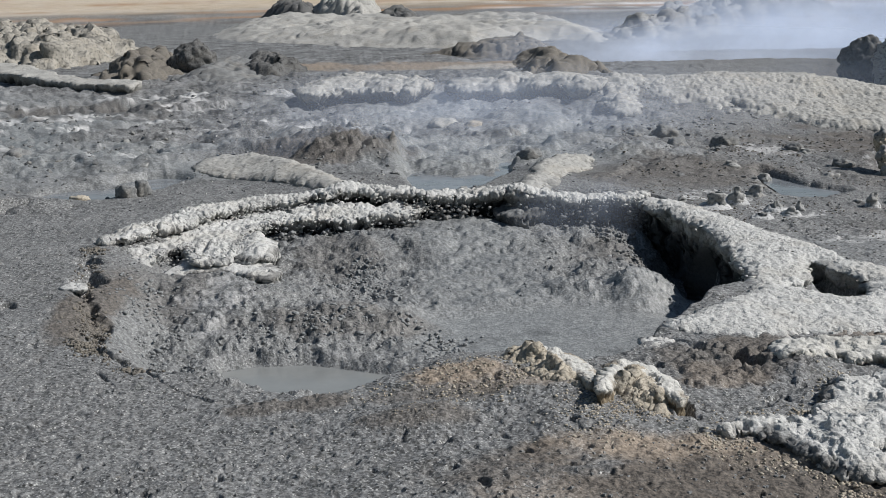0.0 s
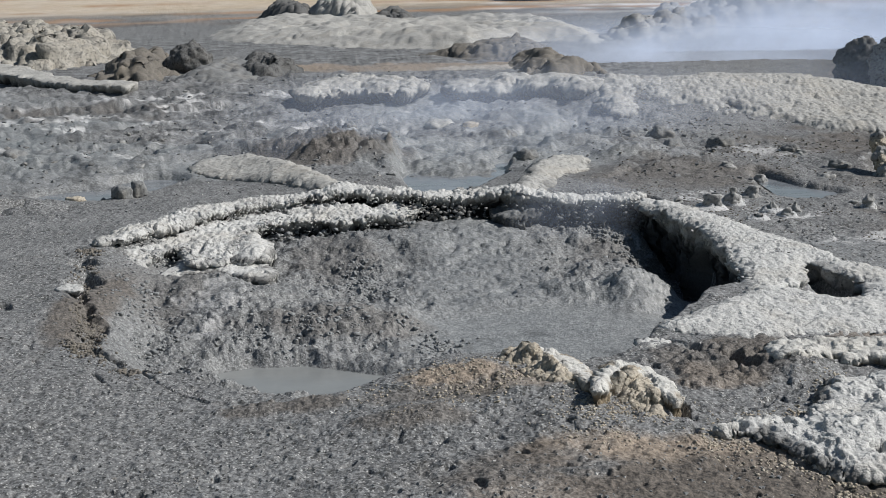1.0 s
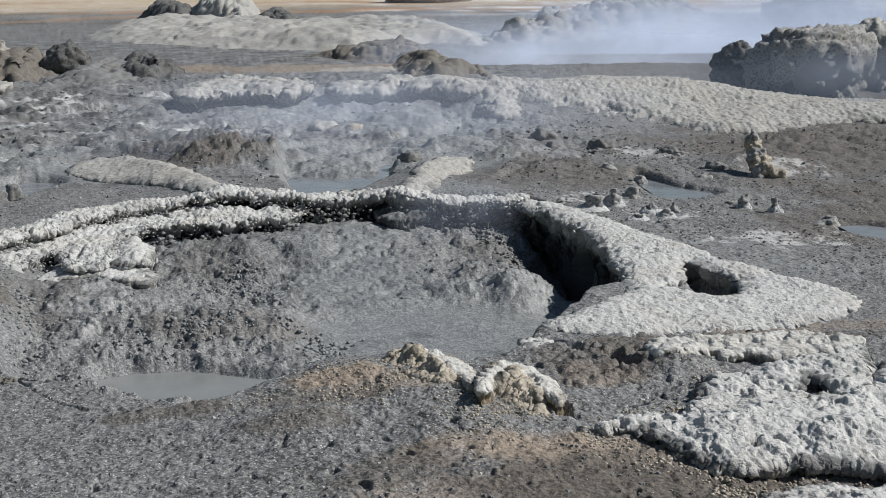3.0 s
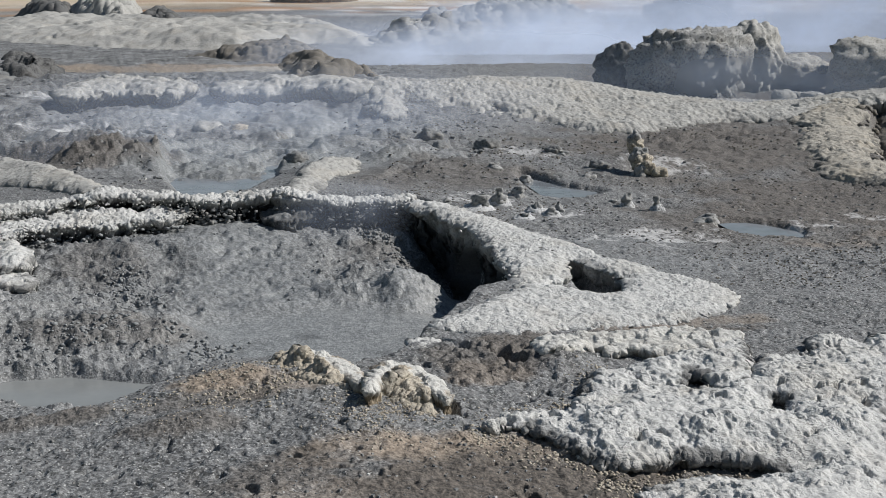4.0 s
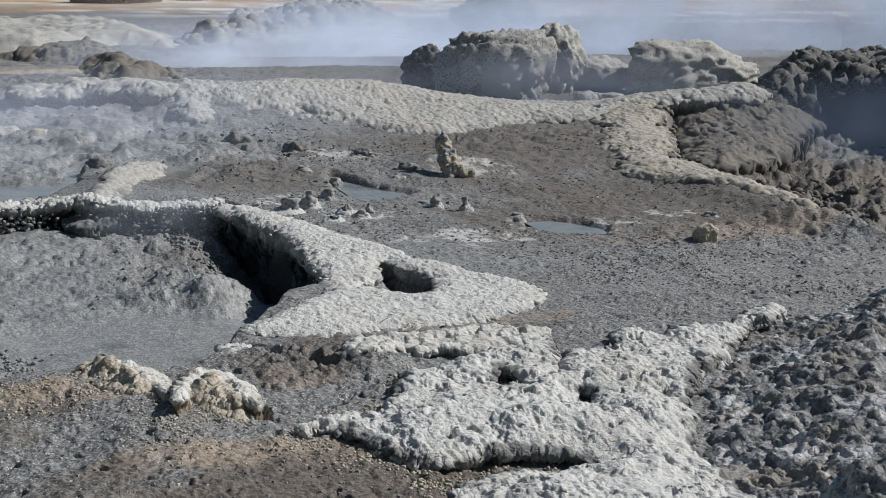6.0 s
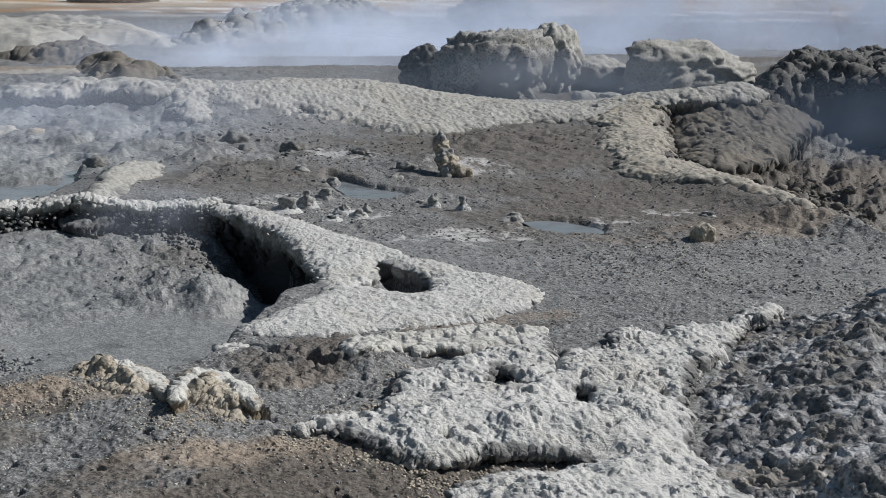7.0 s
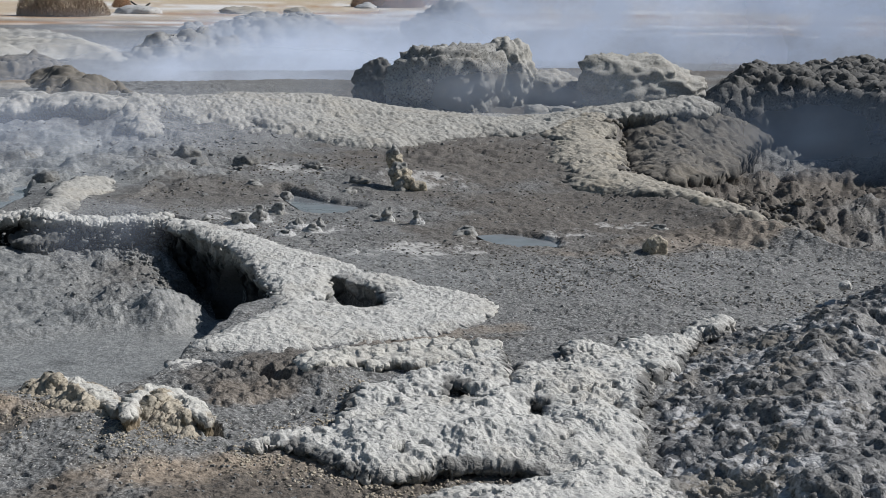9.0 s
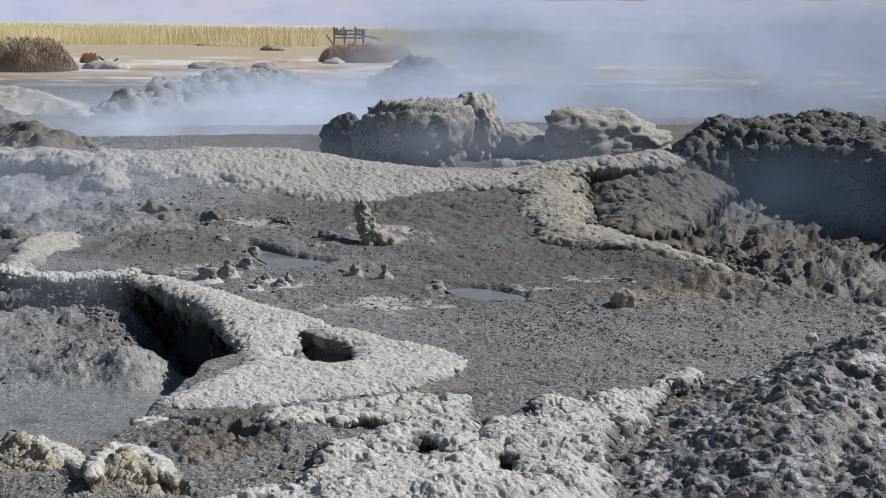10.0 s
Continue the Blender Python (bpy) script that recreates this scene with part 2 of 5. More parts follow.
    z = z * (1 - 0.6 * soft(d, -0.05, 0.9)) - sink * 0.34 + soft(d, 0.1, 0.5) * (0.08 * fbm(x, y, 0.9, 3, 53) + 0.32 * billow(x, y, 0.6, 5, 55, 0.62) - 0.06)
    d, _ = field(x, y, SMALL_PIT, True, 0.6)
    z = z - (0.05 + 0.14 * soft(x, 1.80, 1.92)) * soft(d + 0.06, -0.02, 0.05)
    for (pts, _), level in zip(PUDDLES, LEVELS):
        d, _ = field(x, y, smooth_line(pts, True, 5), True, 0.6)
        k = soft(d + 0.04 * fbm(x, y, 0.2, 3, 57), -0.08, 0.04)
        z = z * (1 - k) + (level - 0.04) * k
    return z


TONGUES = [
    [(-1.87, 9.74), (-1.79, 10.08), (-1.46, 10.03), (-1.11, 9.58), (-0.81, 9.04), (-0.62, 8.59), (-0.86, 8.71), (-1.22, 9.11), (-1.59, 9.41)],
    [(0.44, 8.32), (0.62, 8.88), (0.74, 9.35), (0.94, 9.63), (1.15, 9.67), (1.13, 9.38), (0.85, 8.98), (0.72, 8.48), (0.64, 8.21)],
]
LEVELS = []
for pts, lv in PUDDLES:
    shore = smooth_line(pts, True, 5)
    LEVELS.append(lv if lv < -0.1 else float(np.quantile(land(shore[:, 0], shore[:, 1], False), 0.15)) - 0.018)


def crumbs(x, y):
    """Grit, clods and low scarps on the open mud."""
    rough = 0.2 + 0.8 * soft(fbm(x, y, 0.9, 3, 61), -0.3, 0.5)
    near, mid, far = 1 - soft(y, 4.8, 7), 1 - soft(y, 7, 10), soft(y, 6, 10)
    brown = soft(x - 0.25 * y, 0.2, 1.2) * soft(y, 5.2, 6.5)
    u, v = x + 0.02 * fbm(x, y, 0.06, 2, 58), y + 0.02 * fbm(x, y, 0.06, 2, 59)
    c = 0.005 * fbm(x, y, 0.02, 2, 60) * near + 0.007 * fbm(x, y, 0.045, 2, 62) * (0.4 + 0.6 * far) + 0.014 * far * fbm(x, y, 0.13, 3, 63, 0.7)
    c = c + 0.008 * knobs(u, v, 0.05, 64, 0.5, 0.22) * mid + 0.012 * knobs(u, v, 0.09, 65, 0.45, 0.14) * rough
    c = c + brown * (0.07 * billow(u, v * 0.8, 0.22, 4, 66, 0.65) * (0.35 + 0.65 * rough) - 0.012) + 0.022 * billow(u, v * 0.8, 0.16, 4, 68, 0.65) * (1 - brown) * (0.3 + 0.7 * rough)
    c = c - 0.02 * soft(fbm(x, y, 0.08, 3, 69), 0.42, 0.58) * (0.3 + 0.7 * rough)
    c = c + 0.010 * steps(x, y, 0.5, 77, 0.05) * rough
    wet = soft(y, 8.8, 9.8) * (1 - soft(y, 16.5, 19)) * (1 - soft(x, 1.5, 3.2))
    c = c + wet * (0.05 * steps(x * 0.6, y, 1.3, 79, 0.03) + 0.025 * steps(x * 0.7, y, 0.45, 80, 0.04) - 0.06 * soft(fbm(x * 0.7, y, 0.5, 4, 87), 0.28, 0.38) + 0.17 * billow(x * 0.6, y, 0.5, 5, 71, 0.66) - 0.05)
    c = c + wet * 0.05 * knobs(u * 0.8, v, 0.4, 72, 0.5, 0.14)
    c = c + 0.065 * billow(x, y * 1.1, 0.12, 4, 96, 0.72) * np.exp(-(((x - 1.08) / 0.36) ** 2 + ((y - 4.78) / 0.3) ** 2) ** 2)
    c = c + 0.16 * billow(x, y * 1.2, 0.24, 4, 74, 0.7) * np.exp(-(((x + 0.75) / 0.75) ** 2 + ((y - 10.2) / 0.6) ** 2) ** 2)
    for outline in TONGUES:
        d, _ = field(x, y, smooth_line(outline, True, 4), True, 0.5)
        c = c * (1 - soft(d, -0.3, 0.0))
    return c


# ---- materials ----
def material(name):
    m = bpy.data.materials.new(name)
    m.use_nodes = True
    return m, m.node_tree.nodes, m.node_tree.links, m.node_tree.nodes["Principled BSDF"]


def tex(nodes, links, kind, scale, detail=6.0, rough=0.6, coords="Object"):
    co = nodes.new("ShaderNodeTexCoord")
    t = nodes.new(kind)
    t.inputs["Scale"].default_value = scale
    if "Detail" in t.inputs:
        t.inputs["Detail"].default_value = detail
        t.inputs["Roughness"].default_value = rough
    links.new(co.outputs[coords], t.inputs["Vector"])
    return t.outputs[0]


def swells(nodes, links, scale, levels=3, gain=0.5):
    """Fine rounded grains with sharp creases between them, for relief."""
    total = None
    for k in range(levels):
        grain = tex(nodes, links, "ShaderNodeTexNoise", scale * 2.3 ** k, 1.0, 0.5)
        fold = math_node(nodes, links, "MULTIPLY", math_node(nodes, links, "ABSOLUTE", math_node(nodes, links, "SUBTRACT", grain, 0.5), 0.0), gain ** k)
        total = fold if total is None else math_node(nodes, links, "ADD", total, fold)
    return total


def specks(nodes, links, scale, size, share):
    """Scattered dots of uneven size: 1 on a dot."""
    co = nodes.new("ShaderNodeTexCoord")
    v = nodes.new("ShaderNodeTexVoronoi")
    v.inputs["Scale"].default_value = scale
    links.new(co.outputs["Object"], v.inputs["Vector"])
    dot = ramp(nodes, links, v.outputs["Distance"], [(size * 0.6, (1, 1, 1)), (size, (0, 0, 0))])
    some = ramp(nodes, links, v.outputs["Color"], [(1 - share - 0.02, (0, 0, 0)), (1 - share + 0.02, (1, 1, 1))])
    return math_node(nodes, links, "MULTIPLY", dot, some)


def ramp(nodes, links, src, stops):
    r = nodes.new("ShaderNodeValToRGB")
    while len(r.color_ramp.elements) < len(stops):
        r.color_ramp.elements.new(0.5)
    for e, (p, c) in zip(r.color_ramp.elements, stops):
        e.position, e.color = p, (*c, 1) if len(c) == 3 else c
    links.new(src, r.inputs[0])
    return r.outputs[0]


def mix(nodes, links, fac, a, b, blend="MIX"):
    m = nodes.new("ShaderNodeMix")
    m.data_type, m.blend_type = "RGBA", blend
    for src, slot in ((fac, 0), (a, 6), (b, 7)):
        if isinstance(src, (int, float)):
            m.inputs[slot].default_value = src
        elif isinstance(src, tuple):
            m.inputs[slot].default_value = (*src, 1)
        else:
            links.new(src, m.inputs[slot])
    return m.outputs[2]


def math_node(nodes, links, op, a, b):
    m = nodes.new("ShaderNodeMath")
    m.operation = op
    for src, slot in ((a, 0), (b, 1)):
        if isinstance(src, (int, float)):
            m.inputs[slot].default_value = src
        else:
            links.new(src, m.inputs[slot])
    return m.outputs[0]


def bump(nodes, links, bsdf, height, strength, distance):
    b = nodes.new("ShaderNodeBump")
    b.inputs["Strength"].default_value, b.inputs["Distance"].default_value = strength, distance
    links.new(height, b.inputs["Height"])
    links.new(b.outputs[0], bsdf.inputs["Normal"])


def attribute(nodes, name):
    a = nodes.new("ShaderNodeAttribute")
    a.attribute_name = name
    return a.outputs["Fac"]


def mud_material():
    m, n, l, bsdf = material("mud")
    grain, blot = tex(n, l, "ShaderNodeTexNoise", 70.0, 3, 0.55), tex(n, l, "ShaderNodeTexNoise", 2.2, 8, 0.65)
    mid = tex(n, l, "ShaderNodeTexNoise", 14.0, 5, 0.6)
    wide = ramp(n, l, blot, [(0.35, (0, 0, 0)), (0.65, (1, 1, 1))])
    folds = ramp(n, l, tex(n, l, "ShaderNodeTexNoise", 26.0, 5, 0.6), [(0.36, (0, 0, 0)), (0.64, (1, 1, 1))])
    patch = ramp(n, l, tex(n, l, "ShaderNodeTexNoise", 6.0, 5, 0.65), [(0.44, (0.05,) * 3), (0.58, (1, 1, 1))])
    mud = mix(n, l, wide, (0.112, 0.112, 0.112), (0.182, 0.182, 0.181))
    mud = mix(n, l, ramp(n, l, mid, [(0.36, (0.75,) * 3), (0.43, (0, 0, 0))]), mud, (0.05, 0.053, 0.05))
    mud = mix(n, l, ramp(n, l, grain, [(0.5, (0, 0, 0)), (0.62, (0.6, 0.6, 0.6))]), mud, (0.30, 0.305, 0.305))
    mud = mix(n, l, ramp(n, l, grain, [(0.38, (0.7, 0.7, 0.7)), (0.46, (0, 0, 0))]), mud, (0.05, 0.05, 0.05))
    dry = math_node(n, l, "SUBTRACT", 1.0, attribute(n, "caked"))
    mud = mix(n, l, math_node(n, l, "MULTIPLY", dry, specks(n, l, 85.0, 0.36, 0.45)), mud, (0.40, 0.40, 0.39))
    mud = mix(n, l, math_node(n, l, "MULTIPLY", dry, specks(n, l, 48.0, 0.34, 0.4)), mud, (0.035, 0.034, 0.032))
    flow = tex(n, l, "ShaderNodeTexNoise", 3.2, 10, 0.72)
    mud = mix(n, l, math_node(n, l, "MULTIPLY", attribute(n, "caked"), ramp(n, l, flow, [(0.40, (0.85,) * 3), (0.47, (0, 0, 0))])), mud, (0.05, 0.05, 0.05))
    mud = mix(n, l, math_node(n, l, "MULTIPLY", attribute(n, "caked"), ramp(n, l, flow, [(0.54, (0, 0, 0)), (0.6, (0.6,) * 3)])), mud, (0.31, 0.315, 0.32))
    pale = mix(n, l, ramp(n, l, grain, [(0.35, (0, 0, 0)), (0.6, (1, 1, 1))]), (0.28, 0.275, 0.255), (0.56, 0.55, 0.515))
    tan = mix(n, l, ramp(n, l, grain, [(0.35, (0, 0, 0)), (0.62, (1, 1, 1))]), (0.185, 0.145, 0.108), (0.33, 0.265, 0.203))
    brown = mix(n, l, ramp(n, l, grain, [(0.35, (0, 0, 0)), (0.66, (1, 1, 1))]), (0.05, 0.043, 0.037), (0.15, 0.127, 0.106))
    slick = mix(n, l, ramp(n, l, grain, [(0.42, (0, 0, 0)), (0.6, (1, 1, 1))]), mix(n, l, folds, (0.155, 0.16, 0.16), (0.22, 0.226, 0.226)), mix(n, l, folds, (0.22, 0.226, 0.226), (0.35, 0.358, 0.357)))
    slick = mix(n, l, ramp(n, l, flow, [(0.38, (0.5,) * 3), (0.44, (0, 0, 0))]), slick, (0.07, 0.071, 0.071))
    salt = mix(n, l, grain, (0.5, 0.49, 0.48), (0.82, 0.81, 0.80))
    sand = mix(n, l, wide, (0.39, 0.31, 0.22), (0.55, 0.455, 0.34))
    rust = mix(n, l, grain, (0.22, 0.11, 0.05), (0.45, 0.28, 0.15))
    col = mud
    for name, layer in (("slick", slick), ("tan", tan), ("brown", brown), ("pale", pale), ("sand", sand), ("rust", rust), ("salt", salt)):
        col = mix(n, l, attribute(n, name), col, layer)
    l.new(col, bsdf.inputs["Base Color"])
    wet = attribute(n, "slick")
    l.new(math_node(n, l, "SUBTRACT", 0.76, math_node(n, l, "MULTIPLY", wet, 0.4)), bsdf.inputs["Roughness"])
    tiny = tex(n, l, "ShaderNodeTexNoise", 150.0, 2, 0.5)
    lumps = math_node(n, l, "MULTIPLY", math_node(n, l, "MULTIPLY", patch, swells(n, l, 24.0, 2)), math_node(n, l, "SUBTRACT", 3.0, math_node(n, l, "MULTIPLY", wet, 2.0)))
    fine = math_node(n, l, "ADD", lumps, math_node(n, l, "ADD", math_node(n, l, "MULTIPLY", grain, 1.4), math_node(n, l, "ADD", math_node(n, l, "MULTIPLY", tiny, 0.6), math_node(n, l, "MULTIPLY", mid, 1.5))))
    bump(n, l, bsdf, fine, 1.0, 0.0042)
    return m


def crust_material(name, low, high, tan_amount=0.3, scale=1.0, side=(0.034, 0.034, 0.034), darkening=0.0, frost=0.0, dull=0.92, relief=0.006):
    m, n, l, bsdf = material(name)
    grain, blot = tex(n, l, "ShaderNodeTexNoise", 80.0 * scale, 3, 0.55), tex(n, l, "ShaderNodeTexNoise", 3.0, 6, 0.6)
    col = mix(n, l, ramp(n, l, grain, [(0.33, (0, 0, 0)), (0.44, (0.7, 0.7, 0.7)), (0.62, (1, 1, 1))]), low, high)
    stain = ramp(n, l, blot, [(0.5, (0, 0, 0)), (0.72, (tan_amount,) * 3)])
    col = mix(n, l, stain, col, (0.30, 0.25, 0.18))
    if darkening:
        # dark spots at random: mud stains, and painted shade of small hollows
        spots = ramp(n, l, tex(n, l, "ShaderNodeTexNoise", 9.0 * scale, 8, 0.7), [(0.36, (darkening,) * 3), (0.44, (0, 0, 0))])
        col = mix(n, l, spots, col, (0.09, 0.088, 0.082))
    if frost:
        white = ramp(n, l, tex(n, l, "ShaderNodeTexNoise", 4.0, 9, 0.8), [(0.51, (0, 0, 0)), (0.60, (frost,) * 3)])
        col = mix(n, l, white, col, (0.5, 0.5, 0.51))
    # the sides' dark colour holds bare mud and the shade under rims
    col = mix(n, l, attribute(n, "mud_shade"), col, mix(n, l, grain, tuple(c * 0.6 for c in side), tuple(c * 1.5 for c in side)))
    l.new(col, bsdf.inputs["Base Color"])
    bsdf.inputs["Roughness"].default_value = dull
    patch = ramp(n, l, tex(n, l, "ShaderNodeTexNoise", 7.0 * scale, 4, 0.6), [(0.4, (0.15,) * 3), (0.6, (1, 1, 1))])
    nodules = math_node(n, l, "MULTIPLY", swells(n, l, 38.0 * scale, 3, 0.5), math_node(n, l, "ADD", 0.5, math_node(n, l, "MULTIPLY", patch, 0.6)))
    bump(n, l, bsdf, nodules, 1.0, relief / scale)
    return m


def plain_material(name, low, high, scale=8.0, rough=0.8, bumps=0.3):
    m, n, l, bsdf = material(name)
    grain = tex(n, l, "ShaderNodeTexNoise", scale, 6, 0.65)
    l.new(mix(n, l, ramp(n, l, grain, [(0.3, (0, 0, 0)), (0.7, (1, 1, 1))]), low, high), bsdf.inputs["Base Color"])
    bsdf.inputs["Roughness"].default_value = rough
    bump(n, l, bsdf, grain, bumps, 0.02)
    return m


MUD = mud_material()
CRUST = crust_material("pale_crust", (0.32, 0.316, 0.305), (0.52, 0.515, 0.498), darkening=0.12, relief=0.014)
TAN_CRUST = crust_material("tan_sided_crust", (0.32, 0.31, 0.29), (0.53, 0.52, 0.49), 0.2, side=(0.20, 0.16, 0.11), relief=0.012)
FAR_CRUST = crust_material("far_pale_crust", (0.20, 0.195, 0.182), (0.38, 0.372, 0.35), 0.25, 0.5, darkening=0.25)
DARK_ROCK = crust_material("dark_mudrock", (0.028, 0.028, 0.028), (0.125, 0.125, 0.123), 0.15, 0.5)
GREY_ROCK = crust_material("grey_mudrock", (0.06, 0.06, 0.06), (0.31, 0.308, 0.298), 0.25, 0.45, darkening=0.6)
TAN_ROCK = crust_material("tan_mudrock", (0.15, 0.128, 0.098), (0.43, 0.385, 0.315), 0.8, relief=0.012)
HILL = crust_material("nodular_hill", (0.10, 0.094, 0.082), (0.33, 0.31, 0.272), 0.3, 0.3, darkening=0.6)
SPUR = crust_material("tan_grey_crust", (0.20, 0.183, 0.155), (0.36, 0.335, 0.29), 0.5, 0.5, darkening=0.4)
DARK_MUD = crust_material("dark_mud", (0.03, 0.03, 0.031), (0.18, 0.18, 0.182), 0.6, 0.8, frost=0.85, dull=0.65, relief=0.012)
PUDDLE = plain_material("liquid_mud", (0.20, 0.208, 0.205), (0.26, 0.268, 0.262), 3.0, 0.16, 0.06)
STILL_WATER = plain_material("still_water", (0.16, 0.175, 0.19), (0.24, 0.255, 0.275), 5.0, 0.12, 0.05)
BLACK_MUD = crust_material("black_mud", (0.018, 0.018, 0.018), (0.12, 0.119, 0.117), 0.1, 0.5)
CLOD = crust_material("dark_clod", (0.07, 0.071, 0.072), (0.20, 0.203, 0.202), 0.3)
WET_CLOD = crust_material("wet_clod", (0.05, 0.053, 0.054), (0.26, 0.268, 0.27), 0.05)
BROWN_CLOD = crust_material("brown_clod", (0.05, 0.046, 0.041), (0.165, 0.15, 0.13), 0.3)
SPLASH = crust_material("white_splash", (0.16, 0.16, 0.16), (0.5, 0.5, 0.5), 0.1, darkening=0.8)


def mesh_from(name, verts, faces, mat, smooth=True):
    me = bpy.data.meshes.new(name)
    verts = np.asarray(verts, np.float32)
    faces = np.asarray(faces, np.int32)
    me.vertices.add(len(verts))
    me.vertices.foreach_set("co", verts.ravel())
    k = faces.shape[1]
    me.loops.add(faces.size)
    me.loops.foreach_set("vertex_index", faces.ravel())
    me.polygons.add(len(faces))
    me.polygons.foreach_set("loop_start", np.arange(len(faces), dtype=np.int32) * k)
    me.polygons.foreach_set("use_smooth", np.full(len(faces), smooth))
    me.update(calc_edges=True)
    me.materials.append(mat)
    return me


def give(me, name, values):
    me.attributes.new(name, 'FLOAT', 'POINT').data.foreach_set("value", np.asarray(values, np.float32))


# ---- ground: one sheet to the horizon ----
# stains on the ground: kind, place, half axes, strength
STAINS = [
    ("tan", 0.77, 3.78, 0.55, 0.22, 0.9),
    ("tan", 0.34, 3.50, 0.3, 0.15, 0.5),
    ("brown", -0.47, 4.36, 0.16, 0.08, 0.7),
    ("brown", -0.12, 4.14, 0.22, 0.09, 0.6),
    ("brown", -0.69, 4.35, 0.14, 0.07, 0.6),
    ("brown", -0.02, 4.33, 0.35, 0.08, 0.5),
    ("tan", 0.02, 4.48, 0.22, 0.12, 0.9),
    ("tan", 0.22, 4.40, 0.3, 0.12, 0.5),
    ("brown", 0.90, 3.57, 0.9, 0.28, 1.0),
    ("brown", 0.18, 3.70, 0.35, 0.2, 0.7),
    ("brown", 4.46, 10.28, 1.9, 1.8, 0.8),
    ("brown", 4.71, 7.69, 2.0, 1.2, 0.8),
    ("brown", 7.11, 9.45, 2.2, 1.3, 1.0),
    ("brown", 1.76, 9.18, 0.9, 0.6, 0.6),
    ("brown", -3.78, 13.71, 1.2, 0.8, 0.6),
    ("brown", 1.24, 4.84, 0.2, 0.2, 0.8),
    ("brown", 0.93, 3.67, 0.45, 0.22, 0.8),
    ("tan", 0.04, 18.81, 2.0, 0.9, 0.8),
    ("tan", -1.89, 19.24, 0.9, 0.6, 0.9),
    ("tan", 4.84, 6.60, 1.6, 0.35, 0.7),
    ("tan", 1.96, 5.22, 0.6, 0.12, 0.5),
    ("pale", 0.69, 18.60, 0.7, 0.6, 0.5),
    ("salt", -3.47, 12.13, 0.35, 0.25, 0.8),
    ("salt", -1.73, 14.82, 0.35, 0.5, 0.7),
    ("salt", -2.39, 10.19, 0.45, 0.2, 0.6),
    ("salt", -2.83, 10.50, 0.12, 0.35, 0.6),
    ("salt", -1.86, 12.48, 0.4, 0.25, 0.5),
    ("salt", 1.83, 8.31, 0.3, 0.3, 0.8),
    ("salt", 2.10, 7.77, 0.3, 0.25, 0.6),
    ("salt", 2.56, 6.94, 0.5, 0.3, 0.5),
    ("salt", 3.33, 7.10, 0.5, 0.25, 0.55),
    ("salt", 3.46, 9.27, 0.4, 0.4, 0.5),
    ("salt", 4.12, 7.26, 0.25, 0.15, 0.6),
    ("salt", 0.85, 4.20, 0.07, 0.06, 0.7),
    ("salt", -1.17, 6.39, 0.25, 0.4, 0.28),
    ("brown", -1.69, 5.99, 0.14, 0.9, 0.8),
    ("brown", -1.54, 6.57, 0.35, 0.5, 0.35),
    ("brown", -0.59, 6.15, 0.6, 0.16, 0.45),
    ("brown", -0.63, 7.50, 0.3, 0.45, 0.35),
    ("brown", 1.17, 7.52, 0.4, 0.4, 0.4),
    ("salt", -4.04, 12.77, 0.6, 0.3, 0.6),
    ("salt", -2.69, 13.71, 0.5, 0.3, 0.5),
    ("salt", -0.74, 12.16, 0.7, 0.4, 0.4),
    ("salt", 2.56, 10.12, 0.6, 0.4, 0.45),
    ("brown", -0.93, 9.99, 0.8, 0.5, 0.7),
    ("brown", 1.12, 4.80, 0.4, 0.3, 0.6),
    ("tan", 1.05, 4.62, 0.2, 0.15, 0.5),
    ("brown", 1.70, 5.08, 0.7, 0.10, 0.8),
    ("slick", 2.21, 6.44, 1.2, 0.6, 0.35),
    ("slick", -3.03, 9.47, 1.5, 0.6, 0.4),
]


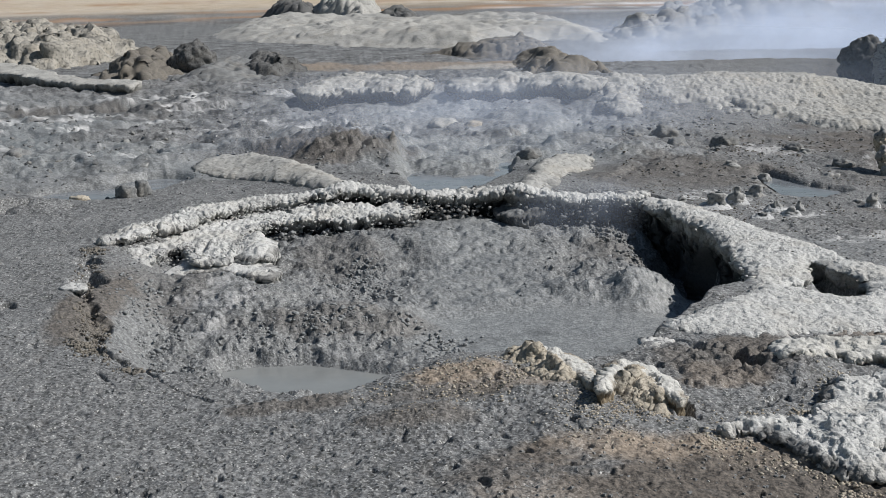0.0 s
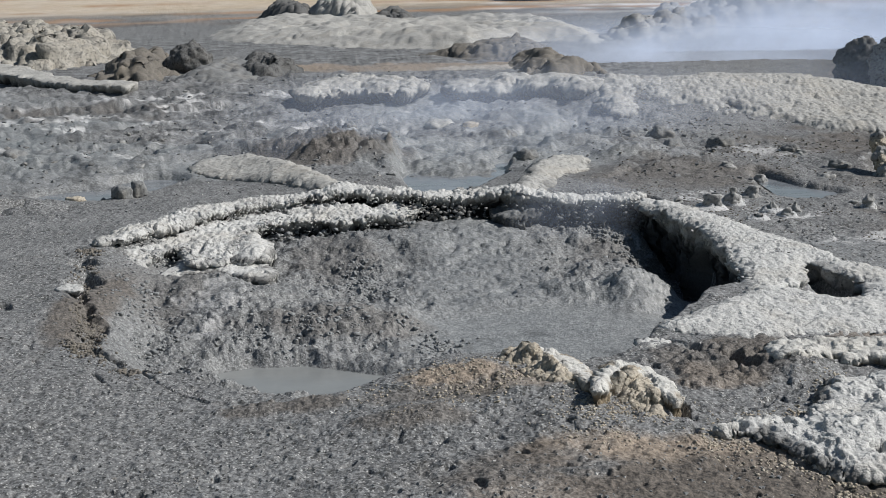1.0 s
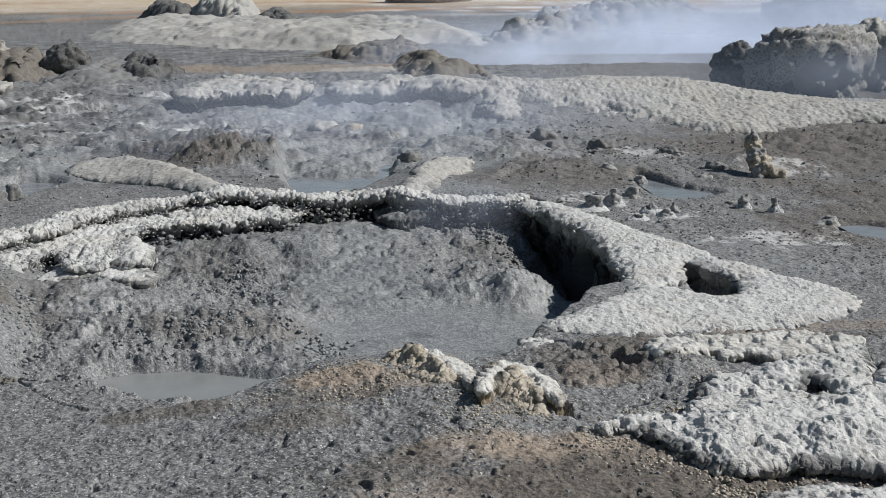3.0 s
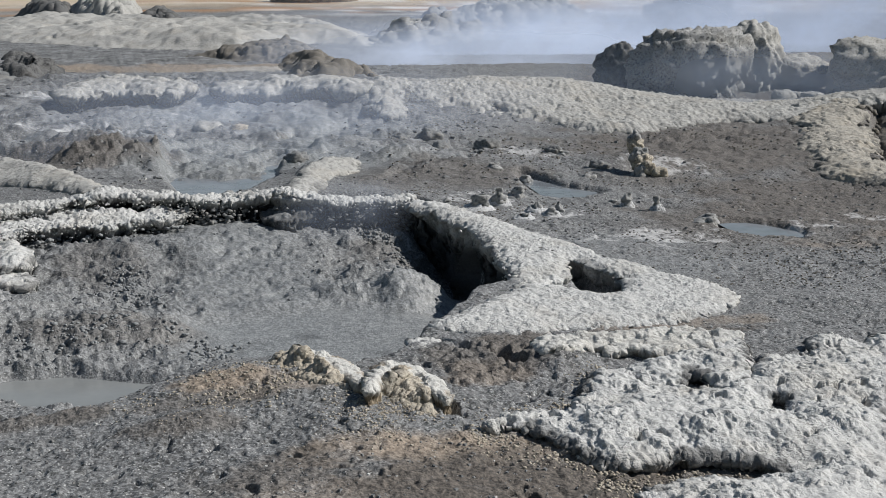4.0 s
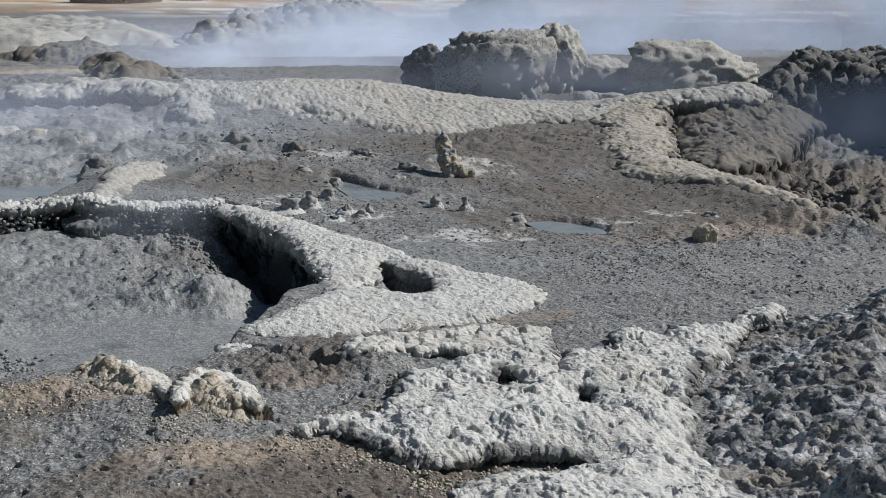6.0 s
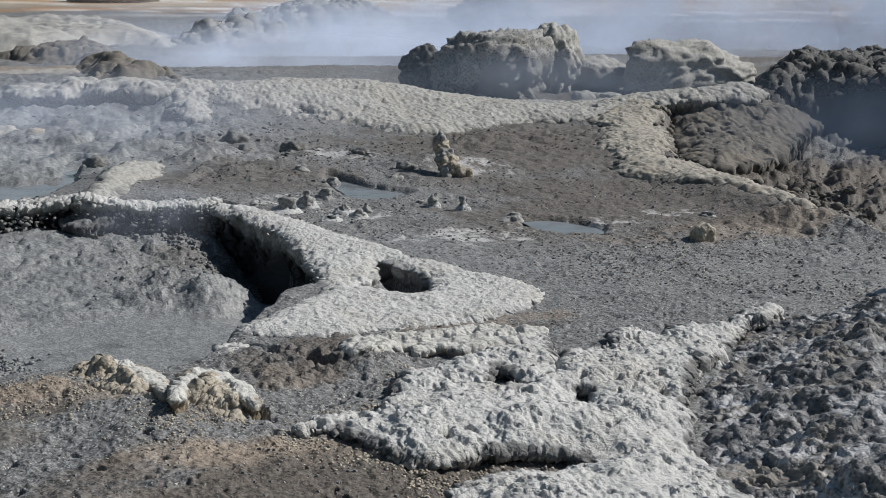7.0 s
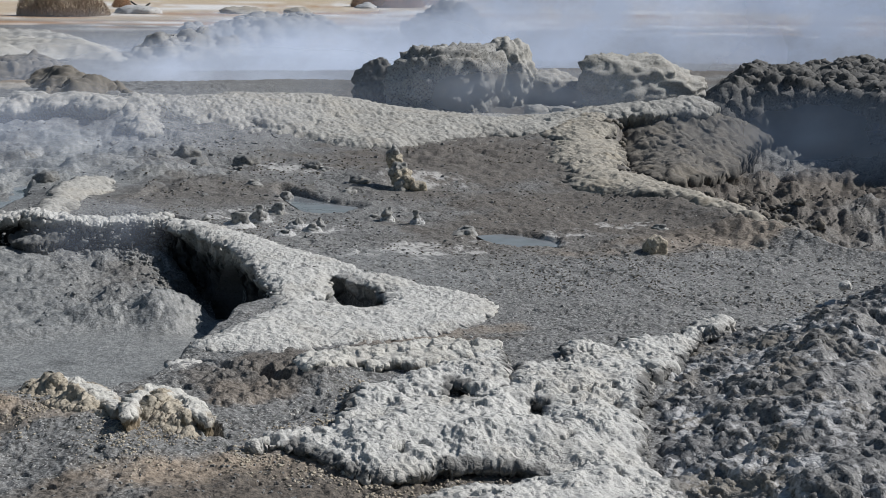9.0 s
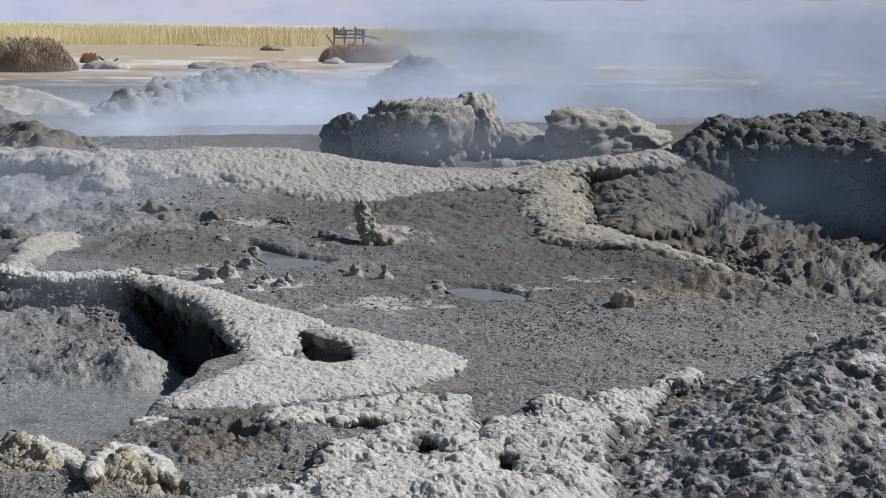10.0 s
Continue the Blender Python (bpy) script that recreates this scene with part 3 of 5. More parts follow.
def build_ground():
    ang = np.radians(np.concatenate([np.arange(-21.5, 44.0, 0.078), np.arange(48, 336, 6.0)]))
    dep = np.concatenate([np.arange(1060, 600, -1.6), np.arange(600, 400, -1.25), np.arange(400, 182, -1.4), np.arange(182, 26, -3.0)])
    r = np.concatenate([[0.004, 0.8, 1.4, 2.0, 2.5, 2.9], 1.6 * 2277 / dep, [170, 220, 300, 420, 600, 900, 1400, 2200, 4500]])
    rr, aa = np.meshgrid(r, ang, indexing="ij")
    x, y = (rr * np.sin(aa)).ravel() + 0.04, (rr * np.cos(aa)).ravel() + 0.03
    dist = rr.ravel()
    bearing = np.degrees(np.arctan2(x, y))
    fine = soft(bearing, -22.0, -21.0) * (1 - soft(bearing, 43.0, 44.0)) * soft(dist, 2.6, 3.2)
    z = (land(x, y) * (1 - soft(dist, 40, 60))) * fine - 0.006 * np.maximum(dist - 150, 0)
    pool, _ = field(x, y, POOL, True, 1.0)
    inside = soft(pool, 0, 0.2)
    calm = 1 - pool_calm(x, y)
    z = z + crumbs(x, y) * (1 - 0.85 * calm * inside) * (1 - soft(dist, 30, 45)) * fine
    n, m = len(r), len(ang)
    i, j = np.meshgrid(np.arange(n - 1), np.arange(m), indexing="ij")
    jn = (j + 1) % m
    faces = np.stack([i * m + j, i * m + jn, (i + 1) * m + jn, (i + 1) * m + j], -1).reshape(-1, 4)[:, ::-1]
    me = mesh_from("ground", np.stack([x, y, z], 1), faces, MUD)
    near = dist < 40
    wide = fbm(x, y, 2.2, 4, 81)
    fleck = fbm(x, y, 0.25, 4, 82, 0.7)
    speck = fbm(x * 0.8, y * 1.0, 0.10, 4, 86, 0.85)
    stripe = fbm(x * 0.22, y * 0.9, 2.5, 5, 83, 0.65)
    layers = {k: np.zeros(len(x)) for k in ("caked", "slick", "brown", "tan", "pale", "sand", "rust", "salt")}
    layers["sand"] = soft(dist + 5 * stripe, 36, 46)
    layers["salt"] = soft(stripe, -0.12, 0.12) * soft(fbm(x * 0.4, y * 1.3, 1.6, 4, 94, 0.7), -0.25, 0.12) * (0.2 + 0.8 * soft(x, -2, 5)) * soft(dist, 33, 38) * (1 - soft(dist, 62, 72))
    layers["rust"] = soft(fbm(x * 0.25, y * 1.0, 3.0, 5, 84, 0.65), 0.15, 0.35) * soft(dist, 32, 38) * (1 - soft(dist, 60, 75))
    layers["brown"] = 0.8 * soft(fbm(x * 0.3, y * 1.1, 2.0, 5, 88, 0.65), 0.0, 0.2) * soft(dist, 30, 34) * (1 - soft(dist, 60, 100))
    layers["pale"] = 0.4 * soft(fbm(x * 0.1, y * 0.6, 3.0, 4, 89, 0.6), -0.1, 0.3) * soft(dist, 60, 75)
    layers["slick"] = np.maximum(inside * np.maximum((0.3 + 0.5 * soft(x + 0.3 * wide, -0.4, 0.2)) * (1 - 0.6 * soft(x, 0.3, 0.7) * soft(y, 6.6, 7.2)), 0.95 * calm), soft(fbm(x, y, 1.3, 4, 85), -0.25, 0.2) * soft(y, 8.9, 9.8) * (1 - soft(y, 13.5, 15.5)) * (1 - soft(x, 1.0, 2.6)))
    layers["brown"] = np.maximum(layers["brown"], 0.8 * soft(x - 0.25 * y, 0.3, 1.3) * soft(y, 6.0, 7.5) * soft(fbm(x, y, 1.0, 4, 95, 0.65), -0.35, 0.25) * near)
    for kind, sx, sy, ra, rb, amount in STAINS:
        k = np.maximum(1 - ((x - sx) / ra) ** 2 - ((y - sy) / rb) ** 2, -1)
        if kind == "salt":
            layers[kind] = np.maximum(layers[kind], amount * soft(k * 0.45 + speck * 1.1, 0.3, 0.55) * near)
        else:
            layers[kind] = np.maximum(layers[kind], amount * soft(k + 0.9 * fleck, -0.1, 0.7) * near)
    layers["caked"] = soft(y, 8.6, 9.6) * (1 - soft(y, 24, 30)) * (1 - soft(x - 0.1 * y, 0.6, 2.0))
    streak = soft(creases(x * 0.5, y, 0.6, 92), 0.84, 0.95) * soft(fbm(x, y, 1.0, 3, 93), 0.0, 0.25) * soft(y, 9.6, 10.4) * (1 - soft(y, 15, 17)) * (1 - soft(x, -0.6, 0.4))
    layers["salt"] = np.maximum(layers["salt"], 0.75 * streak)
    for k, v in layers.items():
        give(me, k, v)
    ground = new("ground", me)
    tagged(ground, "dark grey cracked mud flat turning to tan sand and salt", "ground", kind="structure")


build_ground()


# ---- crust plates and humps ----
def slab(name, outline, label, mat=None, holes=(), cell=0.012, lift=0.03, thick=0.05, edge=0.05, knob=0.05, height=0.02, ragged=0.03, seed=1, hump=0.0, slope=0.4, deep=0.12, undercut=0.04, pits=0.02, pit_size=0.06, wave=0.015, wave_size=0.2, mud_shade=0.7, category="crust", parent=None, scar=0.0, creep=0.75, grit=0.12, nodes=0.0, node_size=0.05):
    """A plate or hump of mud on the land, with a rolled, ragged, overhanging rim, knobs and holes."""
    line = smooth_line(outline, True, 6)
    lo, hi = line.min(0) - 0.1, line.max(0) + 0.1
    across, along = 0.75 * cell, 1.25 * cell
    gx, gy = np.arange(lo[0], hi[0], across), np.arange(lo[1], hi[1], along)
    x, y = [a.ravel() for a in np.meshgrid(gx, gy)]
    d, _ = line_distance(x, y, line, True)
    for h in holes:
        dh, _ = line_distance(x, y, smooth_line(h, True, 5), True)
        d = np.minimum(d, -dh)
    d = d + ragged * fbm(x, y, ragged * 6, 4, seed, 0.65) + 0.75 * ragged * fbm(x, y, max(ragged * 1.1, 3 * cell), 3, seed + 13, 0.75)
    k = np.clip(d / edge, 0, 1)
    roll = np.sqrt(np.maximum(1 - (1 - k) ** 2, 0))
    z = land(x, y, False) + lift - thick * (1 - roll)
    if hump:
        swell = soft(d, 0, slope)
        z = z + hump * swell * (1 + 0.35 * fbm(x, y, slope * 1.2, 3, seed + 2)) + scar * swell * creases(x, y, slope * 0.5, seed + 4)
    w, rows = len(gx), len(gy)
    dzy, dzx = np.gradient(z.reshape(rows, w), along, across)
    dy, dx = np.gradient(d.reshape(rows, w), along, across)
    norm = np.sqrt(dx * dx + dy * dy) + 1e-6
    j, i = np.meshgrid(np.arange(rows - 1), np.arange(w - 1), indexing="ij")
    q = np.stack([j * w + i, j * w + i + 1, (j + 1) * w + i + 1, (j + 1) * w + i], -1).reshape(-1, 4)
    q = q[(d[q] > 0).all(1)]
    used, inv = np.unique(q, return_inverse=True)
    q = inv.reshape(-1, 4)
    x, y, d, z = x[used], y[used], d[used], z[used]
    dx, dy = (dx / norm).ravel()[used], (dy / norm).ravel()[used]
    nrm = np.stack([-dzx.ravel()[used], -dzy.ravel()[used], np.ones(len(x))], 1)
    e = np.concatenate([q[:, [0, 1]], q[:, [1, 2]], q[:, [2, 3]], q[:, [3, 0]]])
    key = np.sort(e, 1)
    _, first, cnt = np.unique(key[:, 0] * len(x) + key[:, 1], return_index=True, return_counts=True)
    border = e[first[cnt == 1]]
    rim = np.unique(border)
    pull = np.clip(d[rim], 0, 1.5 * cell)
    x[rim] -= dx[rim] * pull
    y[rim] -= dy[rim] * pull
    n = len(x)
    place = np.full(n, -1)
    place[rim] = np.arange(len(rim))
    levels = max(3, int(deep / max(cell, 0.01)))
    verts, normals, faces, darkening = [np.stack([x, y, z], 1)], [nrm / np.linalg.norm(nrm, axis=1, keepdims=True)], [q], [creep * soft(fbm(x, y, 0.22, 5, seed + 14, 0.7) + 0.7 - d / (1.6 * ragged + 0.02), 0.35, 0.75)]
    out = np.stack([-dx[rim], -dy[rim], np.zeros(len(rim))], 1)
    start = None
    for lv in range(1, levels + 1):
        u = lv / levels
        inset = undercut * math.sin(min(u * 1.6, 1.4))
        verts.append(np.stack([x[rim] + dx[rim] * inset, y[rim] + dy[rim] * inset, z[rim] - deep * u], 1))
        normals.append(out)
        # sides darken downwards: wet mud under the crust, plus painted overhang shade
        darkening.append(mud_shade * np.clip(4.0 * u - 0.1 + 0.7 * fbm(x[rim], y[rim], 0.12, 3, seed + 15), 0, 1))
        a, b = place[border[:, 1]], place[border[:, 0]]
        here = n + (lv - 1) * len(rim)
        if lv == 1:
            faces.append(np.stack([border[:, 1], border[:, 0], here + b, here + a], 1))
        else:
            faces.append(np.stack([here - len(rim) + a, here - len(rim) + b, here + b, here + a], 1))
    p, nrm = np.concatenate(verts), np.concatenate(normals)
    big = 2.8 * knob
    octaves = max(2, 1 + int(math.log(big / (2.4 * cell)) / math.log(2.2)))
    warp = p + 0.3 * knob * np.stack([value3(p + 9.1 * a, knob * 1.5, seed + a, 2) for a in range(3)], 1)
    patchy = 0.55 + 0.6 * soft(value3(p, big * 1.6, seed + 8, 2), -0.3, 0.35)
    rough = 3.2 * height * patchy * billow3(warp, big, octaves, seed + 3, 0.75)
    if nodes:
        bent = p + 0.25 * node_size * np.stack([value3(p + 3.1 * a, node_size, seed + 30 + a, 2) for a in range(3)], 1)
        rough = rough + nodes * (knobs3(bent, node_size, seed + 33, 0.62) + 0.4 * knobs3(bent, 0.5 * node_size, seed + 37, 0.65))
    plates = value3(p, big * 2.2, seed + 16, 4)
    rough = rough + 0.9 * height * (soft(plates, -0.08, -0.02) + soft(plates, 0.16, 0.22))
    rough = rough + grit * 2.6 * cell * value3(p, 2.6 * cell, seed + 10, 1)
    rough = rough + wave * value3(p, wave_size, seed + 6) - pits * soft(value3(warp, pit_size, seed + 7, 3), 0.38, 0.5)
    rough[n:] = rough[n:] + 0.5 * undercut * value3(p[n:], 0.12, seed + 11, 3)
    p = p + nrm * rough[:, None]
    shift = np.stack([value3(p[n:] + 4.7 * a, max(0.03, 4 * cell), seed + 20 + a, 2) for a in range(3)], 1)
    p[n:] += min(0.02, 0.2 * deep) * shift
    me = mesh_from(name, p, np.concatenate(faces), mat or CRUST)
    give(me, "mud_shade", np.concatenate(darkening))
    ob = new(name, me)
    if parent:
        ob.parent = parent
        return ob
    return tagged(ob, label, category)


def sheet(name, outline, z, label, mat, cell=0.018, category="puddle", seed=1):
    """A level pool of liquid mud or water with a slightly bowed, rippled face."""
    line = smooth_line(outline, True, 5)
    lo, hi = line.min(0), line.max(0)
    gx, gy = np.arange(lo[0], hi[0] + cell, cell), np.arange(lo[1], hi[1] + cell, cell)
    x, y = [a.ravel() for a in np.meshgrid(gx, gy)]
    d, _ = line_distance(x, y, line, True)
    w, rows = len(gx), len(gy)
    j, i = np.meshgrid(np.arange(rows - 1), np.arange(w - 1), indexing="ij")
    q = np.stack([j * w + i, j * w + i + 1, (j + 1) * w + i + 1, (j + 1) * w + i], -1).reshape(-1, 4)
    q = q[(d[q] > -0.07).all(1)]
    used, inv = np.unique(q, return_inverse=True)
    q, x, y, d = inv.reshape(-1, 4), x[used], y[used], d[used]
    zz = z + 0.002 * fbm(x, y, 0.3, 3, seed) - 0.03 * soft(-d, 0.03, 0.07)
    ob = new(name, mesh_from(name, np.stack([x, y, zz], 1), q, mat))
    return tagged(ob, label, category)


slab("crust_plate", [(1.27, 8.25), (1.42, 8.21), (1.59, 7.94), (1.71, 7.53), (1.83, 7.15), (2.00, 6.78), (2.13, 6.38), (2.28, 6.09), (2.47, 5.78), (2.44, 5.51), (2.29, 5.36), (2.08, 5.26), (1.79, 5.20), (1.53, 5.18), (1.26, 5.15), (1.03, 5.22), (0.92, 5.34), (1.10, 5.52), (1.30, 5.73), (1.46, 5.86), (1.49, 6.04), (1.50, 6.42), (1.54, 6.83), (1.51, 7.24), (1.42, 7.61), (1.33, 8.01)], "pale grey dried mud plate with a sunken hole beside the pool", holes=(SMALL_PIT[::5],), knob=0.024, height=0.003, nodes=0.006, node_size=0.022, grit=0.2, creep=0.3, cell=0.0095, seed=5, lift=0.022, thick=0.035, edge=0.12, ragged=0.05, deep=0.46, undercut=0.15, pits=0.006, wave=0.008, mud_shade=0.9)
rim = slab("crust_ridge", [(-1.96, 7.19), (-1.88, 7.59), (-1.62, 8.04), (-1.32, 8.43), (-1.00, 8.57), (-0.55, 8.67), (-0.08, 8.54), (0.38, 8.55), (0.67, 8.38), (1.16, 8.30), (1.37, 8.38), (1.30, 8.20), (1.15, 8.17), (0.65, 8.24), (0.36, 8.34), (-0.08, 8.35), (-0.53, 8.45), (-0.93, 8.40), (-1.24, 8.22), (-1.50, 7.82), (-1.67, 7.50), (-1.83, 7.24)], "ragged pale mud ridge with ledges along the pool's back", ragged=0.05, thick=0.03, edge=0.04, lift=0.02, creep=0.2, cell=0.009, seed=15, deep=0.22, undercut=0.13, knob=0.024, height=0.004, nodes=0.014, node_size=0.034, wave=0.025, wave_size=0.12, pits=0.04, pit_size=0.05, mud_shade=1.0)
slab("ledge", [(-1.82, 6.90), (-1.88, 7.30), (-1.80, 7.50), (-1.64, 7.70), (-1.40, 8.15), (-1.24, 8.32), (-0.98, 8.40), (-0.84, 8.50), (-0.53, 8.41), (-0.23, 8.45), (-0.14, 8.24), (-0.33, 8.08), (-0.51, 8.03), (-0.80, 8.04), (-1.02, 8.03), (-1.15, 7.84), (-1.18, 7.42), (-1.22, 7.08), (-1.36, 6.95), (-1.49, 7.28), (-1.60, 7.21), (-1.65, 6.99), (-1.73, 6.92)], "", ragged=0.07, lift=-0.055, thick=0.02, edge=0.025, cell=0.009, creep=0.3, seed=25, deep=0.25, undercut=0.12, knob=0.024, height=0.004, nodes=0.014, node_size=0.036, wave=0.035, wave_size=0.1, pits=0.05, pit_size=0.055, mud_shade=1.0, parent=rim)
slab("ledge", [(-1.18, 7.10), (-1.20, 7.51), (-1.13, 7.69), (-1.02, 7.52), (-0.97, 7.16), (-1.06, 7.03)], "", ragged=0.03, lift=-0.06, edge=0.03, thick=0.03, seed=26, deep=0.15, undercut=0.05, hump=0.03, slope=0.12, cell=0.009, knob=0.022, height=0.008, mud_shade=1.0, parent=rim)
slab("ledge", [(-1.56, 6.89), (-1.47, 7.14), (-1.28, 7.36), (-1.02, 7.17), (-0.92, 6.94), (-0.96, 6.75), (-1.18, 6.92), (-1.36, 6.89)], "", ragged=0.035, lift=-0.10, edge=0.03, thick=0.03, seed=27, deep=0.2, undercut=0.09, cell=0.009, knob=0.022, height=0.007, mud_shade=1.0, parent=rim)
slab("shelf", [(0.36, 8.33), (0.60, 8.53), (0.95, 8.56), (1.19, 8.49), (1.22, 8.29), (1.02, 8.16), (0.81, 8.27), (0.61, 8.11), (0.44, 8.10)], "", mat=CLOD, ragged=0.07, lift=-0.09, edge=0.03, thick=0.03, cell=0.009, seed=28, deep=0.18, undercut=0.05, knob=0.025, height=0.012, wave=0.04, wave_size=0.12, pits=0.05, pit_size=0.06, parent=rim)
near = slab("near_crust", [(0.87, 3.97), (0.94, 4.08), (1.06, 4.15), (1.22, 4.13), (1.28, 4.26), (1.40, 4.43), (1.54, 4.54), (1.68, 4.60), (1.85, 4.65), (2.00, 4.77), (2.14, 4.78), (2.04, 4.51), (1.96, 4.27), (2.16, 4.54), (2.37, 4.58), (2.45, 4.71), (2.64, 4.69), (2.96, 4.77), (3.30, 4.87), (3.18, 4.71), (2.93, 4.55), (2.73, 4.35), (2.55, 4.27), (2.42, 4.02), (2.23, 3.75), (2.09, 3.35), (2.11, 3.27), (2.04, 3.13), (2.08, 2.98), (2.19, 2.83), (1.85, 2.64), (1.29, 2.81), (1.17, 3.18), (1.19, 3.34), (1.33, 3.47), (1.57, 3.46), (1.72, 3.48), (1.55, 3.59), (1.40, 3.61), (1.24, 3.58), (1.16, 3.68), (1.11, 3.81), (1.04, 3.94), (0.95, 3.97)], "large whitish knobbly mud crust with cracked edges", knob=0.026, height=0.0095, grit=0.25, holes=([(1.78, 4.42), (1.79, 4.32), (1.74, 4.23), (1.71, 4.3)], [(1.98, 4.12), (2.02, 4.09), (1.97, 4.01), (1.94, 4.03)]), lift=0.045, thick=0.03, edge=0.035, cell=0.006, seed=35, deep=0.14, undercut=0.09, pits=0.05, pit_size=0.06, wave=0.035, wave_size=0.25, ragged=0.04, hump=0.05, slope=0.4)
slab("shelf", [(1.26, 4.78), (1.30, 4.91), (1.37, 4.98), (1.57, 4.99), (1.74, 4.97), (1.88, 5.01), (2.01, 4.93), (2.15, 4.84), (2.02, 4.70), (1.87, 4.68), (1.74, 4.69), (1.67, 4.76), (1.57, 4.72), (1.51, 4.77), (1.43, 4.73), (1.34, 4.69), (1.27, 4.70)], "", mat=TAN_CRUST, knob=0.02, height=0.009, lift=0.05, edge=0.03, thick=0.02, cell=0.007, seed=36, deep=0.16, undercut=0.06, wave=0.02, ragged=0.025, mud_shade=0.8, creep=0.1, parent=near)
slab("crust_patch", [(0.81, 5.13), (0.90, 5.20), (0.94, 5.12), (0.89, 5.02), (0.81, 4.98)], "small pale patch of dried mud at the pool edge", knob=0.016, height=0.005, lift=0.005, thick=0.03, cell=0.008, seed=37, deep=0.06)
slab("crust_patch", [(-1.90, 6.19), (-1.87, 6.28), (-1.79, 6.24), (-1.77, 6.13), (-1.85, 6.12)], "small pale flake of dried mud on dark mud", knob=0.014, height=0.003, lift=0.008, thick=0.015, edge=0.02, cell=0.008, seed=38, deep=0.06, ragged=0.015, wave=0)
slab("mud_mound", [(2.10, 3.40), (2.38, 3.88), (2.64, 4.29), (2.86, 4.52), (3.16, 4.72), (3.58, 4.87), (4.05, 5.11), (4.58, 5.31), (5.10, 5.47), (5.62, 5.37), (4.72, 4.00), (3.17, 2.62), (2.07, 2.31), (1.87, 2.90)], "rough dark mud mound flecked with white spatter", mat=DARK_MUD, lift=0.0, hump=0.17, slope=0.6, scar=0.03, knob=0.022, height=0.010, cell=0.0095, grit=0.35, seed=39, deep=0.08, pits=0.03, pit_size=0.05, wave=0.022, wave_size=0.1, mud_shade=0.2, category="mound")
slab("crust_tongue", TONGUES[0], "long pale tongue of dried mud on the flat", mat=FAR_CRUST, knob=0.03, height=0.004, seed=45, cell=0.014, lift=0.03, thick=0.05, edge=0.12, deep=0.2, pits=0.005, ragged=0.045, creep=0.3)
slab("crust_tongue", TONGUES[1], "short pale tongue of dried mud running to the pool", mat=FAR_CRUST, knob=0.03, height=0.005, seed=55, cell=0.014, lift=0.025, thick=0.05, edge=0.14, deep=0.15, pits=0.01, ragged=0.06, creep=0.5)
bank = slab("crust_bank", [(1.25, 12.8), (1.6, 13.7), (2.5, 14.1), (3.4, 14.1), (4.2, 13.9), (5.0, 13.4), (5.8, 13.1), (6.6, 12.9), (7.5, 12.7), (7.8, 11.9), (7.3, 11.4), (6.7, 11.6), (6.3, 11.7), (5.9, 11.5), (5.5, 11.5), (5.01, 11.62), (4.38, 11.55), (3.94, 11.32), (3.57, 11.3), (3.19, 11.85), (2.34, 12.3), (1.84, 12.55)], "broad bank of pale grey nodular mud crust", mat=FAR_CRUST, holes=([(2.31, 11.71), (2.63, 12.11), (2.85, 12.36), (2.96, 11.95), (3.11, 11.17), (3.1, 11.01), (2.91, 11.73), (2.8, 12.13), (2.55, 11.89)],), cell=0.016, knob=0.032, height=0.005, nodes=0.010, node_size=0.045, grit=0.2, ragged=0.14, seed=65, creep=0.3, deep=0.2, lift=0.06, thick=0.10, edge=0.35, pits=0.015, pit_size=0.1, wave=0.03, wave_size=0.35)
SPUR_LINE = [(5.62, 11.6), (5.49, 11.21), (5.00, 10.14), (4.61, 9.09), (4.55, 8.53), (4.62, 8.05), (4.80, 7.60), (4.95, 7.13), (5.05, 6.75), (5.12, 7.30), (5.10, 7.82), (5.16, 8.48), (5.30, 9.24), (5.72, 10.18), (6.43, 11.75), (6.3, 12.2)]
slab("spur", SPUR_LINE, "", mat=SPUR, cell=0.015, knob=0.03, height=0.005, nodes=0.010, node_size=0.04, grit=0.2, ragged=0.12, seed=66, deep=0.15, lift=0.055, thick=0.10, edge=0.3, pits=0.02, pit_size=0.08, wave=0.02, wave_size=0.3, parent=bank)
tagged(bpy.data.objects["spur"], "tan-grey spur along the crater's edge")
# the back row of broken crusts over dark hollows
slab("crust_arch", [(-1.47, 13.6), (-1.34, 14.2), (-1.0, 14.7), (-0.55, 14.7), (-0.2, 14.3), (-0.05, 13.9), (-0.25, 13.5), (-0.52, 13.55), (-0.83, 13.75), (-1.06, 13.6), (-1.2, 13.3)], "pale crust arched over dark hollows", mat=FAR_CRUST, cell=0.02, lift=0.19, hump=0.05, slope=0.25, deep=0.28, undercut=0.2, mud_shade=1.0, edge=0.04, knob=0.04, height=0.012, ragged=0.06, creep=0.2, seed=71, wave=0.06, pits=0.06, pit_size=0.15)
slab("crust_arch", [(0.08, 13.9), (0.34, 14.2), (0.6, 14.6), (0.97, 14.7), (1.24, 14.3), (1.5, 13.9), (1.65, 13.3), (1.64, 12.75), (1.41, 12.6), (1.19, 13.0), (0.87, 13.25), (0.59, 13.3), (0.31, 13.45)], "pale crust broken over a dark hollow", mat=FAR_CRUST, cell=0.02, lift=0.17, hump=0.05, slope=0.25, deep=0.28, undercut=0.2, mud_shade=1.0, edge=0.04, knob=0.04, height=0.012, ragged=0.06, creep=0.2, seed=72, wave=0.06, pits=0.06, pit_size=0.15)
